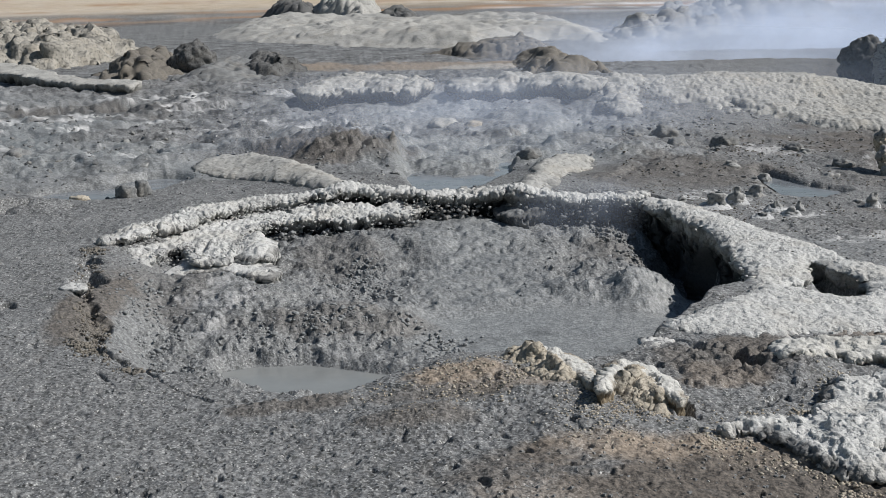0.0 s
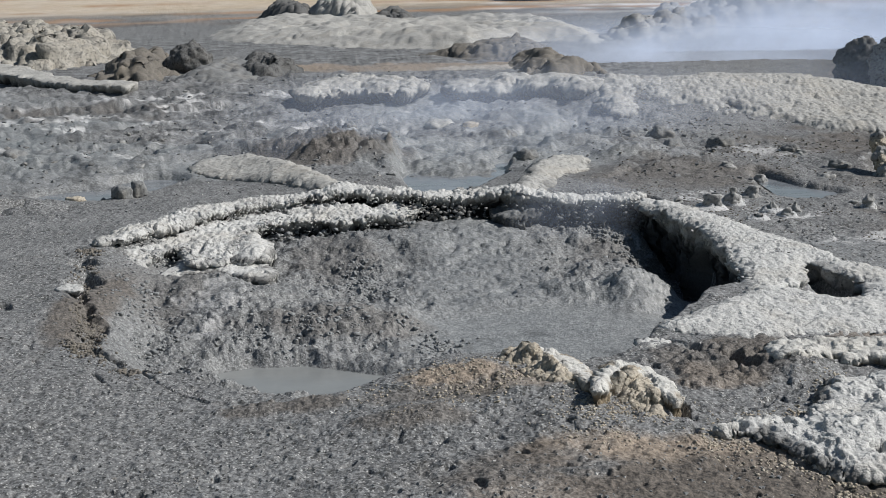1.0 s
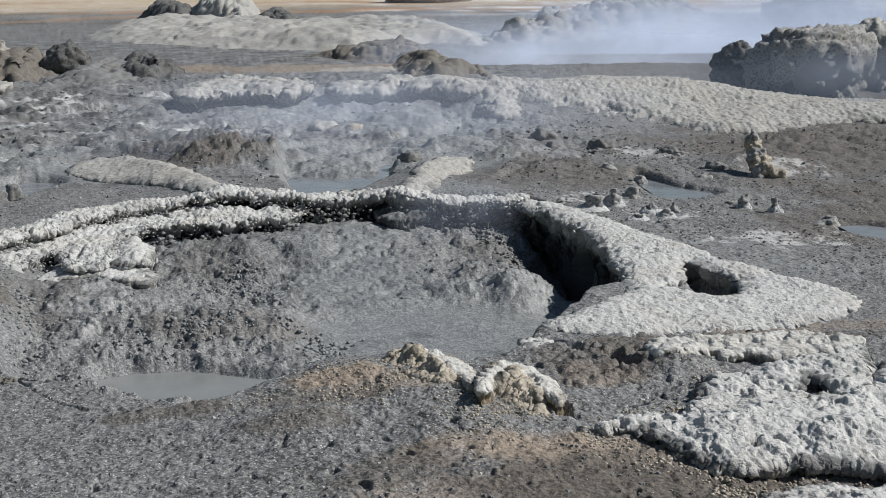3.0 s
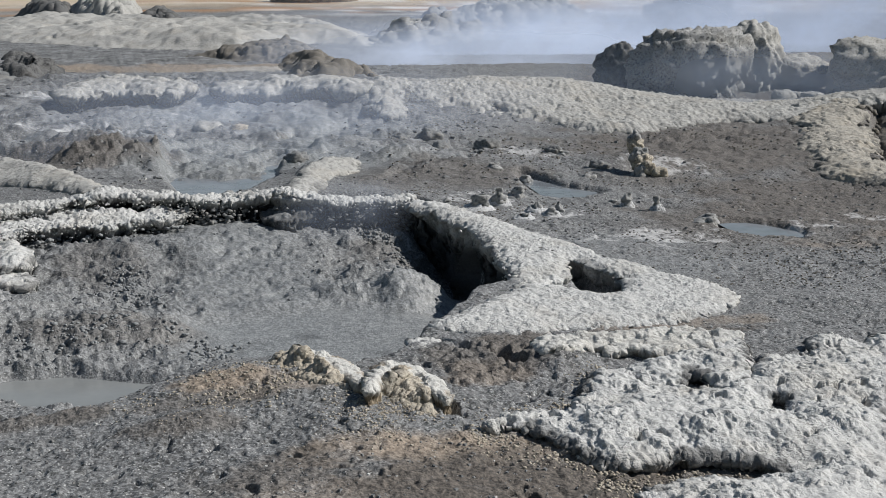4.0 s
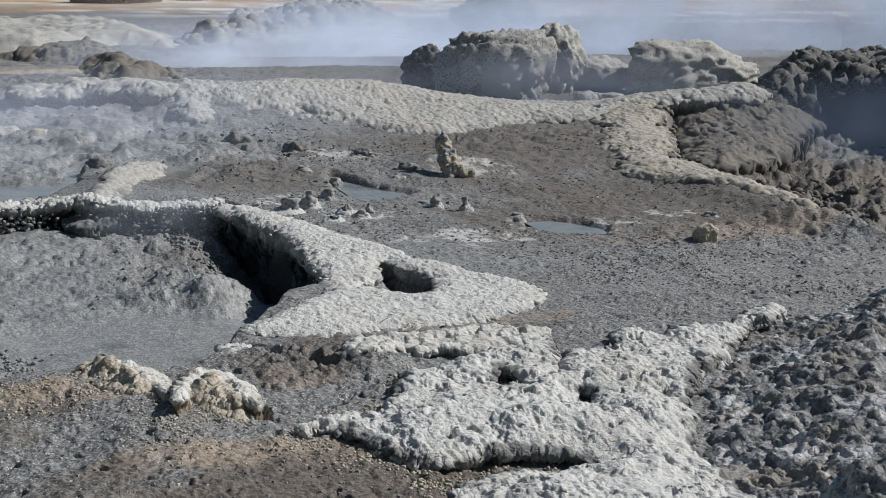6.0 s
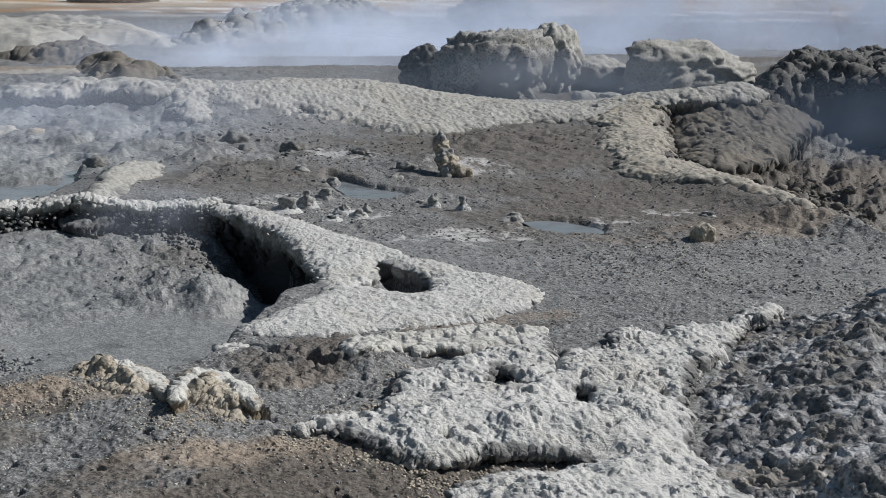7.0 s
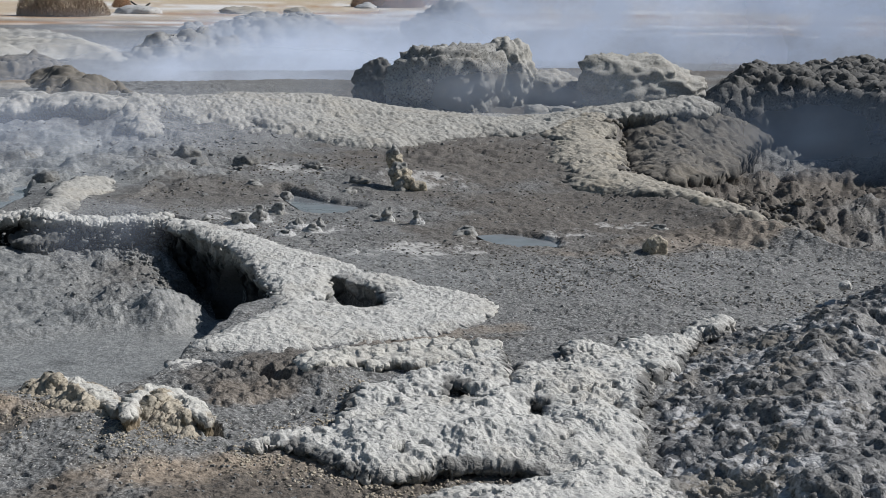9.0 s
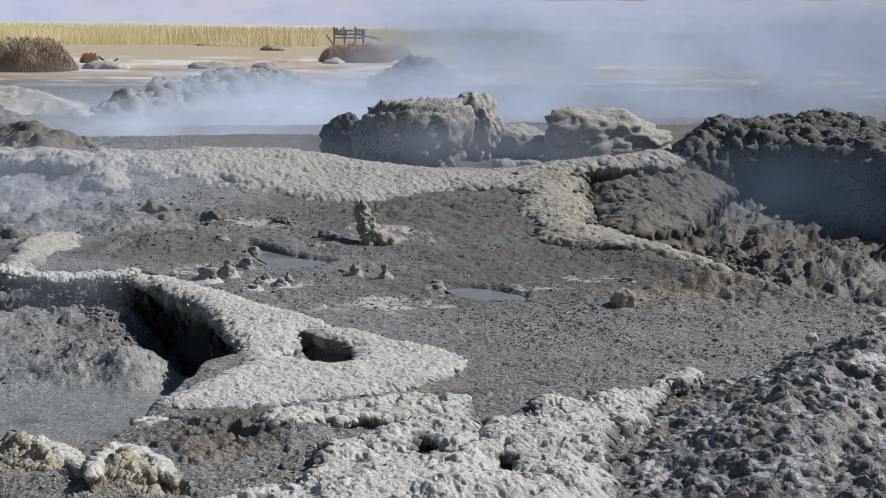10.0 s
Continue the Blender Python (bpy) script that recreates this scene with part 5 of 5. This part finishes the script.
rubble("rubble", "pale crumbs fallen from the near crust", [[(0.87, 3.97), (1.16, 3.62), (1.2, 3.3), (1.1, 2.95)], [(1.2, 3.42), (1.45, 3.54), (1.7, 3.52)], [(0.95, 4.15), (1.25, 4.25), (1.5, 4.6)]], 2600, TAN_ROCK, 410, 0.002, 0.007, 0.05)
rubble("rubble", "crumbs of tan soil round the mud lumps", [[(-0.2, 4.3), (0.1, 4.5), (0.3, 4.35), (0.6, 4.0), (1.0, 3.8)], [(0.5, 4.2), (0.8, 4.05)]], 4500, TAN_ROCK, 411, 0.0015, 0.006, 0.10)


# ---- small mud cones ----
def mud_cone(x, y, radius, height, seed, label, mat, white):
    """A little spatter cone: a rough, tapering body with a dimple on top and white spatter round its foot."""
    around, up = 26, 14
    a, v = np.meshgrid(np.linspace(0, 2 * math.pi, around, endpoint=False), np.linspace(0, 1, up), indexing="xy")
    a, v = a.ravel(), v.ravel()
    rad = radius * ((1 - v) ** 1.5 * 0.8 + 0.24 * (1 - v ** 6))
    zz = height * v * (1 - 0.25 * (v > 0.97))
    p = np.stack([rad * np.cos(a), rad * np.sin(a), zz], 1)
    off = seed * 2.3
    out = np.stack([np.cos(a), np.sin(a), 0.3 + 0 * a], 1)
    p = p + out * (radius * (0.5 * value3(p + off, radius * 0.9, seed) + 0.35 * knobs3(p + off, radius * 0.5, seed)))[:, None]
    p = p + np.stack([0.3 * radius * np.sin(off) * v, 0.3 * radius * np.cos(off) * v, 0 * v], 1)
    j, i = np.meshgrid(np.arange(up - 1), np.arange(around), indexing="ij")
    n = (i + 1) % around
    faces = np.stack([j * around + i, j * around + n, (j + 1) * around + n, (j + 1) * around + i], -1).reshape(-1, 4)
    base = float(land(np.array([x]), np.array([y]))[0])
    me = mesh_from("mud_cone", p, faces, mat)
    give(me, "mud_shade", np.zeros(len(p)))
    cone = new("mud_cone", me)
    cone.location = (x, y, base - 0.015)
    tagged(cone, label, "mud cone", "spatter cones")
    if white:
        rings = 9
        a, v = np.meshgrid(np.linspace(0, 2 * math.pi, around, endpoint=False), np.linspace(0, 1, rings), indexing="xy")
        a, v = a.ravel(), v.ravel()
        reach = 1 + 0.45 * np.array([noise.noise((math.cos(b) * 1.3 + off, math.sin(b) * 1.3, 0.5)) for b in a])
        rad = radius * (0.55 + 0.95 * v * reach)
        p = np.stack([rad * np.cos(a), rad * np.sin(a), 0.035 + height * 0.12 * (1 - v) ** 2 - 0.05 * v ** 3], 1)
        p[:, 2] += 0.02 * knobs3(p + off, 0.03, seed)
        j, i = np.meshgrid(np.arange(rings - 1), np.arange(around), indexing="ij")
        n = (i + 1) % around
        faces = np.stack([j * around + i, (j + 1) * around + i, (j + 1) * around + n, j * around + n], -1).reshape(-1, 4)
        me = mesh_from("spatter", p, faces, SPLASH)
        give(me, "mud_shade", np.zeros(len(p)))
        foot = new("spatter", me)
        foot.parent = cone
        tagged(foot, "white dried spatter")
    return cone


CONES = [
    (1.70, 7.88, 0.08, 0.12, 1), (1.88, 8.03, 0.06, 0.14, 1), (1.82, 8.08, 0.07, 0.08, 1),
    (2.07, 8.34, 0.07, 0.10, 0), (2.33, 9.05, 0.08, 0.11, 0), (2.06, 7.78, 0.06, 0.10, 1),
    (2.12, 7.65, 0.05, 0.08, 1), (2.23, 7.81, 0.04, 0.09, 0), (1.91, 7.52, 0.06, 0.06, 1),
    (2.70, 7.89, 0.045, 0.12, 1), (2.86, 7.76, 0.04, 0.12, 1), (3.05, 7.40, 0.07, 0.06, 0),
    (2.66, 8.03, 0.04, 0.05, 0), (1.55, 8.12, 0.03, 0.06, 0), (0.15, 8.73, 0.05, 0.07, 0),
    (-2.71, 11.16, 0.06, 0.10, 1), (-2.27, 9.80, 0.07, 0.11, 1), (-3.37, 11.89, 0.06, 0.12, 0),
    (-2.90, 15.32, 0.08, 0.10, 0), (2.12, 9.29, 0.08, 0.08, 0), (4.27, 7.06, 0.05, 0.05, 0),
    (2.88, 9.97, 0.07, 0.06, 0), (2.77, 8.99, 0.07, 0.05, 0),
]
for k, (cx, cy, cr, ch, cw) in enumerate(CONES):
    mud_cone(cx, cy, cr, ch, 200 + k, ("small grey mud cone with white spatter round its foot" if cw else "small rough grey mud cone on dark mud"), GREY_ROCK, cw)

# a crooked stack of mud rock on the flat
stack = boulder("mud_stack", 3.22, 8.98, 0.06, 0.05, 0.05, "crooked grey stack of mud rock with pale spatter", TAN_ROCK, 41, 0.05, 0.035, level=4)
for k, (dx, dy, dz, s) in enumerate([(-0.02, 0.03, 0.05, 0.05), (-0.035, 0.07, 0.10, 0.045), (-0.05, 0.11, 0.16, 0.04), (-0.06, 0.13, 0.22, 0.028), (0.07, -0.05, -0.03, 0.04), (-0.07, -0.02, -0.03, 0.035)]):
    piece = boulder("rock_piece", 0, 0, s, s * 0.8, s * 1.0, "", GREY_ROCK if k % 2 else TAN_ROCK, 42 + k, 0.04, 0.03, level=4, ground=0, parent=stack)
    piece.location = (dx, dy, dz)


# ---- the far flat: reeds, shrubs, a timber frame, hills ----
def blade_material(name, stops, other=None):
    m, n, l, bsdf = material(name)
    geo = n.new("ShaderNodeNewGeometry")
    tint = ramp(n, l, geo.outputs["Random Per Island"], stops)
    patch = ramp(n, l, tex(n, l, "ShaderNodeTexNoise", 0.12, 4, 0.6), [(0.4, (0, 0, 0)), (0.62, (0.75,) * 3)])
    l.new(mix(n, l, patch, tint, other or stops[0][1]), bsdf.inputs["Base Color"])
    bsdf.inputs["Roughness"].default_value = 0.85
    return m


def reed_belt(name, label, count, near, far, tall, mat, seed, first=-26.0, last=47.0):
    rng = np.random.default_rng(seed)
    bearing = np.radians(rng.uniform(first, last, count))
    r = rng.uniform(near, far, count) + 6 * np.sin(bearing * 17 + 1) + 4 * np.sin(bearing * 41)
    x, y = r * np.sin(bearing), r * np.cos(bearing)
    h = tall * rng.uniform(0.55, 1.0, count) * (1 + 0.12 * fbm(bearing * 40, r * 0.3, 1.0, 3, seed))
    w = rng.uniform(0.01, 0.024, count)
    tip, bend = rng.normal(0, 0.3, count), rng.normal(0, 0.06, count)
    face = bearing + rng.uniform(-0.9, -0.3, count)
    c, s = np.cos(face), -np.sin(face)
    rows = []
    for t, width, lean in ((0, 1.0, 0), (1.0, 0.6, 1.0)):
        for side in (-1, 1):
            o = side * w * width + tip * lean
            rows.append(np.stack([x + o * c, y + o * s + bend * lean, h * t - 0.05], 1))
    verts = np.stack(rows, 1).reshape(-1, 3)
    faces = np.arange(count)[:, None] * 4 + np.array([0, 1, 3, 2])
    ob = new(name, mesh_from(name, verts, faces, mat, False))
    tagged(ob, label, "reeds", kind="stuff")


STRAW = blade_material("straw", [(0.0, (0.62, 0.50, 0.30)), (0.5, (0.70, 0.58, 0.36)), (1.0, (0.76, 0.66, 0.45))], (0.46, 0.42, 0.17))
GREEN = blade_material("green_reed", [(0.0, (0.38, 0.40, 0.15)), (0.6, (0.50, 0.50, 0.20)), (1.0, (0.70, 0.62, 0.32))], (0.62, 0.52, 0.27))
reed_belt("reeds", "belt of dry straw-coloured reeds", 52000, 104, 124, 1.25, STRAW, 1)
reed_belt("green_reeds", "belt of green reeds behind the dry ones", 34000, 120, 145, 1.6, GREEN, 2)


def shrub(name, x, y, width, height, seed, label, mat):
    """A twiggy desert shrub: stems from one root, thinning into a ragged crown of small leaves and twigs."""
    rng = np.random.default_rng(seed)
    root = new(name)
    root.location = (x, y, 0)
    tagged(root, label, "shrub")
    bm = bmesh.new()
    tips = []
    for k in range(48):
        a, lean = rng.uniform(0, 2 * math.pi), rng.uniform(0.1, 1.0)
        end = Vector((math.cos(a) * lean * width * 0.46, math.sin(a) * lean * width * 0.3, height * (0.98 - 0.62 * lean ** 2) * rng.uniform(0.7, 1.0)))
        steps, last = 5, None
        for q in range(steps + 1):
            u = q / steps
            c = end * u + Vector((0, 0, height * 0.18 * math.sin(u * math.pi)))
            rad = 0.03 * (1 - 0.8 * u)
            ring = [bm.verts.new(c + Vector((math.cos(b) * rad, math.sin(b) * rad, 0))) for b in (0, 2.1, 4.2)]
            if last:
                for e in range(3):
                    bm.faces.new((last[e], last[(e + 1) % 3], ring[(e + 1) % 3], ring[e]))
            last = ring
            if q > 0:
                tips.append(c)
    me = bpy.data.meshes.new("stems")
    bm.to_mesh(me)
    bm.free()
    me.materials.append(TWIG)
    stems = new("stems", me)
    stems.parent = root
    n = 16000 if width > 3 else 5000
    a, rad, up = rng.uniform(0, 2 * math.pi, n), np.sqrt(rng.random(n)), rng.random(n) ** 0.7
    clump = 0.82 + 0.3 * np.sin(a * 5 + seed) * rad
    top = height * clump * (1 - rad ** 2.4) ** 0.6
    p = np.stack([np.cos(a) * rad * width * 0.48, np.sin(a) * rad * width * 0.35, top * up + 0.02], 1)
    d = np.stack([p[:, 0] * 0.5 / width, p[:, 1] * 0.5 / width, np.full(n, 0.45)], 1) + rng.normal(0, 0.25, (n, 3))
    d /= np.linalg.norm(d, axis=1, keepdims=True)
    e = np.cross(d, rng.normal(0, 1, (n, 3)))
    e /= np.linalg.norm(e, axis=1, keepdims=True)
    long, wide = rng.uniform(0.05, 0.14, n)[:, None], rng.uniform(0.006, 0.014, n)[:, None]
    verts = np.stack([p - d * long, p + e * wide, p + d * long, p - e * wide], 1).reshape(-1, 3)
    crown = new("crown", mesh_from("crown", verts, np.arange(4 * n).reshape(-1, 4), mat, False))
    crown.parent = root


TWIG = plain_material("twig", (0.16, 0.12, 0.09), (0.30, 0.23, 0.18), 20)
RED_LEAF = blade_material("rusty_leaf", [(0.0, (0.42, 0.27, 0.18)), (0.6, (0.60, 0.40, 0.26)), (1.0, (0.66, 0.50, 0.35))])
GREY_LEAF = blade_material("grey_brown_leaf", [(0.0, (0.38, 0.31, 0.25)), (0.6, (0.52, 0.43, 0.35)), (1.0, (0.62, 0.55, 0.42))])
OLIVE_LEAF = blade_material("olive_leaf", [(0.0, (0.12, 0.14, 0.07)), (1.0, (0.36, 0.37, 0.2))])
shrub("shrub", 4.00, 44.93, 3.1, 1.25, 11, "wide grey-brown twiggy shrub on the salt flat", GREY_LEAF)
shrub("shrub", 19.29, 56.49, 3.6, 0.95, 12, "low rusty-brown shrub on the salt flat", RED_LEAF)
shrub("shrub", 22.54, 60.80, 2.6, 0.85, 13, "low olive and rust shrub on the salt flat", RED_LEAF)
shrub("shrub", 7.08, 54.09, 0.7, 0.4, 14, "small dry shrub on the salt flat", RED_LEAF)
shrub("shrub", 69.27, 100.00, 4.5, 1.3, 15, "dim olive shrub behind the steam", OLIVE_LEAF)

WOOD = plain_material("weathered_timber", (0.05, 0.04, 0.03), (0.2, 0.165, 0.125), 6)


def box(name, parent, at, size, mat, turn=(0, 0, 0), bevel=0.012):
    bm = bmesh.new()
    bmesh.ops.create_cube(bm, size=1)
    bmesh.ops.scale(bm, verts=bm.verts, vec=size)
    bmesh.ops.bevel(bm, geom=bm.edges[:], offset=bevel, segments=1, affect='EDGES')
    me = bpy.data.meshes.new(name)
    bm.to_mesh(me)
    bm.free()
    me.materials.append(mat)
    ob = new(name, me)
    ob.parent = parent
    ob.matrix_basis = pose(*at, *turn)
    return ob


blind = new("timber_frame")
fx, fy = 24.66, 72.74
blind.location = (fx, fy, 0)
blind.rotation_euler = (0, 0, radians(-22))
tagged(blind, "broken weathered timber frame on posts behind a shrub", "timber frame")
for px, py, h, lean in ((-1.15, 0, 1.5, 6), (-0.55, 0.35, 1.45, -3), (-0.5, -0.35, 1.35, 4), (0.1, 0, 1.65, 0), (0.55, 0.3, 1.5, -4), (0.6, -0.3, 1.4, 3)):
    box("post", blind, (px, py, h / 2 - 0.05), (0.09, 0.09, h), WOOD, (0, lean, 0))
for k, (px, pz, w, tilt) in enumerate(((-0.25, 0.95, 1.8, 0), (-0.25, 1.15, 1.7, 1), (0.6, 1.08, 1.6, 8), (-0.3, 1.36, 1.6, -2))):
    box("rail", blind, (px, -0.38 + 0.2 * k, pz), (w, 0.06, 0.09), WOOD, (0, tilt, 0))
for k in range(6):
    box("board", blind, (-1.1 + 0.14 * k, -0.45, 1.28 + 0.05 * math.sin(k * 2.0)), (0.11, 0.03, 0.42 + 0.12 * math.cos(k * 1.7)), WOOD, (0, 3 * math.sin(k), 0))
for k in range(4):
    box("board", blind, (0.2 + 0.15 * k, -0.42, 1.32), (0.1, 0.03, 0.4 - 0.06 * k), WOOD, (0, -4 * math.cos(k), 0))
box("brace", blind, (-1.2, -0.1, 0.6), (0.07, 0.07, 1.3), WOOD, (0, -38, 0))
box("brace", blind, (1.0, -0.1, 1.0), (1.0, 0.05, 0.07), WOOD, (0, 14, 0))

# scrap of dark wood on the far mud stack and on the flat
for (wx, wy, wz, wl, label) in ((9.24, 23.50, 0.72, 0.4, "black charred branch stuck in a mud stack"), (7.01, 48.67, 0.08, 1.0, "black scrap of burnt wood on the salt flat")):
    rng = random.Random(int(wl * 10))
    bm = bmesh.new()
    for k in range(4):
        m = pose(rng.uniform(-0.3, 0.3) * wl, rng.uniform(-0.1, 0.1), rng.uniform(-0.04, 0.1), 0, 90 + rng.uniform(-50, 30), rng.uniform(0, 180))
        bmesh.ops.create_cone(bm, cap_ends=True, segments=7, radius1=0.06, radius2=0.03, depth=wl * rng.uniform(0.6, 1.0), matrix=m)
    me = bpy.data.meshes.new("branch")
    bm.to_mesh(me)
    bm.free()
    me.materials.append(plain_material("charred_wood", (0.015, 0.014, 0.013), (0.05, 0.045, 0.04), 15))
    ob = new("branch", me)
    ob.location = (wx, wy, wz)
    tagged(ob, label, "branch")

# low pale heaps of salt and sand on the flat
for k, (hx, hy, sx, sz, label) in enumerate(((22.47, 82.25, 1.6, 0.25, "low grey heap of earth on the flat"), (22.34, 99.85, 2.2, 0.2, "low pale heap on the flat"),
                                             (6.74, 47.44, 1.5, 0.2, "low whitish salt heap"), (10.61, 47.92, 1.6, 0.15, "low brown salt heap"), (12.84, 48.20, 1.0, 0.15, "small brown salt heap"),
                                             (17.58, 54.53, 0.9, 0.14, "small white salt heap beside a shrub"), (77.98, 94.62, 5.0, 0.6, "pale mound behind the steam"))):
    boulder("salt_mound", hx, hy, sx * 0.5, sx * 0.5, sz, label, SPUR if k in (0, 3, 4) else SPLASH, 90 + k, 0.35, 0.06, level=4, sink=0.85, ground=0, category="mound")


def mountain_range():
    cols, rows = 260, 22
    a = np.radians(np.linspace(-40, 62, cols))
    v = np.linspace(0, 1, rows)
    aa, vv = np.meshgrid(a, v)
    crest = 146 + 14 * fbm(aa, aa * 0, 0.22, 4, 7) + 8 * fbm(aa, aa * 0 + 3, 0.05, 4, 8)
    crest = crest * (0.85 + 0.35 * soft(aa, -0.1, -0.4))
    r = 3900 + 480 * vv + 0 * aa
    z = crest * vv ** 1.3 + 3.0 * fbm(aa * 50, vv * 3, 1.0, 3, 10) * vv * (1 - vv) * 4
    x, y = r * np.sin(aa), r * np.cos(aa)
    j, i = np.meshgrid(np.arange(rows - 1), np.arange(cols - 1), indexing="ij")
    faces = np.stack([j * cols + i, j * cols + i + 1, (j + 1) * cols + i + 1, (j + 1) * cols + i], -1).reshape(-1, 4)
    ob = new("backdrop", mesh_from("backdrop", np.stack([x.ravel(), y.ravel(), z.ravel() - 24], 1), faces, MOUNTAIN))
    tagged(ob, "desert mountains across the horizon, pale lilac from painted haze", "mountains", kind="structure")


def desert_slope():
    """The long pale fan of gravel at the mountains' foot."""
    cols, rows = 160, 6
    aa, vv = np.meshgrid(np.radians(np.linspace(-40, 62, cols)), np.linspace(0, 1, rows))
    r = 3300 + 420 * vv
    z = (22 + 5 * fbm(aa, aa * 0, 0.15, 3, 17)) * vv - 21
    j, i = np.meshgrid(np.arange(rows - 1), np.arange(cols - 1), indexing="ij")
    faces = np.stack([j * cols + i, j * cols + i + 1, (j + 1) * cols + i + 1, (j + 1) * cols + i], -1).reshape(-1, 4)
    ob = new("backdrop", mesh_from("backdrop", np.stack([(r * np.sin(aa)).ravel(), (r * np.cos(aa)).ravel(), z.ravel()], 1), faces, plain_material("pale_gravel", (0.50, 0.45, 0.40), (0.66, 0.60, 0.52), 0.01, 1.0, 0.0)))
    tagged(ob, "pale gravel slope at the mountains' foot", "desert slope", kind="structure")


desert_slope()
# the haze of distance is put into the mountains' base colour
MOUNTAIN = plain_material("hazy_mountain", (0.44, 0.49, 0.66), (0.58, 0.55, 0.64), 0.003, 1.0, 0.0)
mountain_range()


# ---- steam ----
def steam_material():
    m, n, l, bsdf = material("steam")
    n.remove(bsdf)
    out = n["Material Output"]
    cloud = tex(n, l, "ShaderNodeTexNoise", 1.1, 5, 0.55)
    amount = math_node(n, l, "MULTIPLY", attribute(n, "veil"), ramp(n, l, cloud, [(0.3, (0.66,) * 3), (0.6, (1, 1, 1))]))
    clear = n.new("ShaderNodeBsdfTransparent")
    fog = n.new("ShaderNodeBsdfDiffuse")
    fog.inputs["Color"].default_value = (0.72, 0.81, 1.0, 1)
    mixed = n.new("ShaderNodeMixShader")
    l.new(amount, mixed.inputs[0])
    l.new(clear.outputs[0], mixed.inputs[1])
    l.new(fog.outputs[0], mixed.inputs[2])
    l.new(mixed.outputs[0], out.inputs["Surface"])
    return m


STEAM = steam_material()


def steam(x, y, width, height, depth, layers, density, seed, label, low=0.0, lean=0.25, back=1.0):
    """A drifting plume: soft, billowing veils one behind another."""
    bearing = math.atan2(x, y)
    c, s = math.cos(bearing), math.sin(bearing)
    cols, rows = 30, 14
    u, v = [q.ravel() for q in np.meshgrid(np.linspace(-1, 1, cols), np.linspace(0, 1, rows))]
    verts, veil, faces = [], [], []
    j, i = np.meshgrid(np.arange(rows - 1), np.arange(cols - 1), indexing="ij")
    q = np.stack([j * cols + i, j * cols + i + 1, (j + 1) * cols + i + 1, (j + 1) * cols + i], -1).reshape(-1, 4)
    rng = np.random.default_rng(seed)
    for k in range(layers):
        side = rng.uniform(-0.15, 0.15) * width
        wide, tall = width * rng.uniform(0.8, 1.1) / 2, height * rng.uniform(0.75, 1.1)
        away = (k / max(layers - 1, 1) - 0.5) * depth
        wob = 0.05 * tall * fbm(u * 2 + k * 3, v * 2, 1.0, 2, seed + k)
        a, b = u * wide + side + lean * v * tall, away + wob + back * tall * v
        verts.append(np.stack([x + a * c + b * s, y - a * s + b * c, low + v * tall], 1))
        shape = np.clip(1 - u * u, 0, 1) ** 1.1 * np.sin(np.clip(0.02 + 0.98 * v, 0, 1) * math.pi) ** 0.8
        shape = shape * np.clip(0.9 + 0.5 * fbm(u * 2.5 + k, v * 1.5 + seed, 1.0, 3, seed + 50 + k), 0, 1.2)
        veil.append(np.clip(shape * density, 0, 0.95))
        faces.append(q + k * len(u))
    me = mesh_from("steam", np.concatenate(verts), np.concatenate(faces), STEAM)
    give(me, "veil", np.concatenate(veil))
    ob = new("steam", me)
    ob.visible_shadow = False
    tagged(ob, label, "steam", kind="stuff")


steam(3.99, 18.95, 7.0, 1.2, 1.0, 1, 0.68, 1, "thick bluish steam drifting behind the mud bank", -0.35)
steam(6.75, 19.76, 8.0, 1.45, 1.0, 1, 1.1, 2, "thick bluish steam round the boulders", -0.5)
steam(10.77, 20.05, 9.0, 2.7, 1.0, 1, 1.2, 3, "thick bluish steam behind the crater wall", -0.5)
steam(15.13, 19.98, 9.0, 2.7, 1.0, 1, 1.2, 4, "thick bluish steam beyond the crater", -0.5)
steam(35.70, 52.64, 46.0, 3.2, 8.0, 1, 1.25, 5, "broad pale veil of steam over the salt flat", -0.5)
steam(10.0, 22.5, 17.0, 1.5, 1.0, 1, 0.6, 12, "low bank of bluish steam on the far mud", -0.4)
steam(5.25, 12.88, 5.0, 0.9, 0.5, 1, 0.4, 6, "thin steam at the foot of the boulders", -0.1, back=0.45)
steam(7.1, 9.7, 2.8, 0.8, 0.8, 1, 0.46, 7, "bluish steam rising inside the crater", -0.15, back=0.5)
steam(0.19, 10.56, 4.0, 0.75, 1.6, 2, 0.13, 8, "thin steam over the puddle behind the pool")
steam(1.58, 11.87, 3.6, 0.6, 1.2, 1, 0.11, 9, "thin steam along the broken crust")
steam(-0.89, 12.83, 4.0, 0.5, 1.2, 1, 0.09, 10, "faint steam over the wet mud")
steam(0.90, 7.75, 0.9, 0.35, 0.3, 1, 0.12, 11, "faint steam at the back of the pool", -0.1)
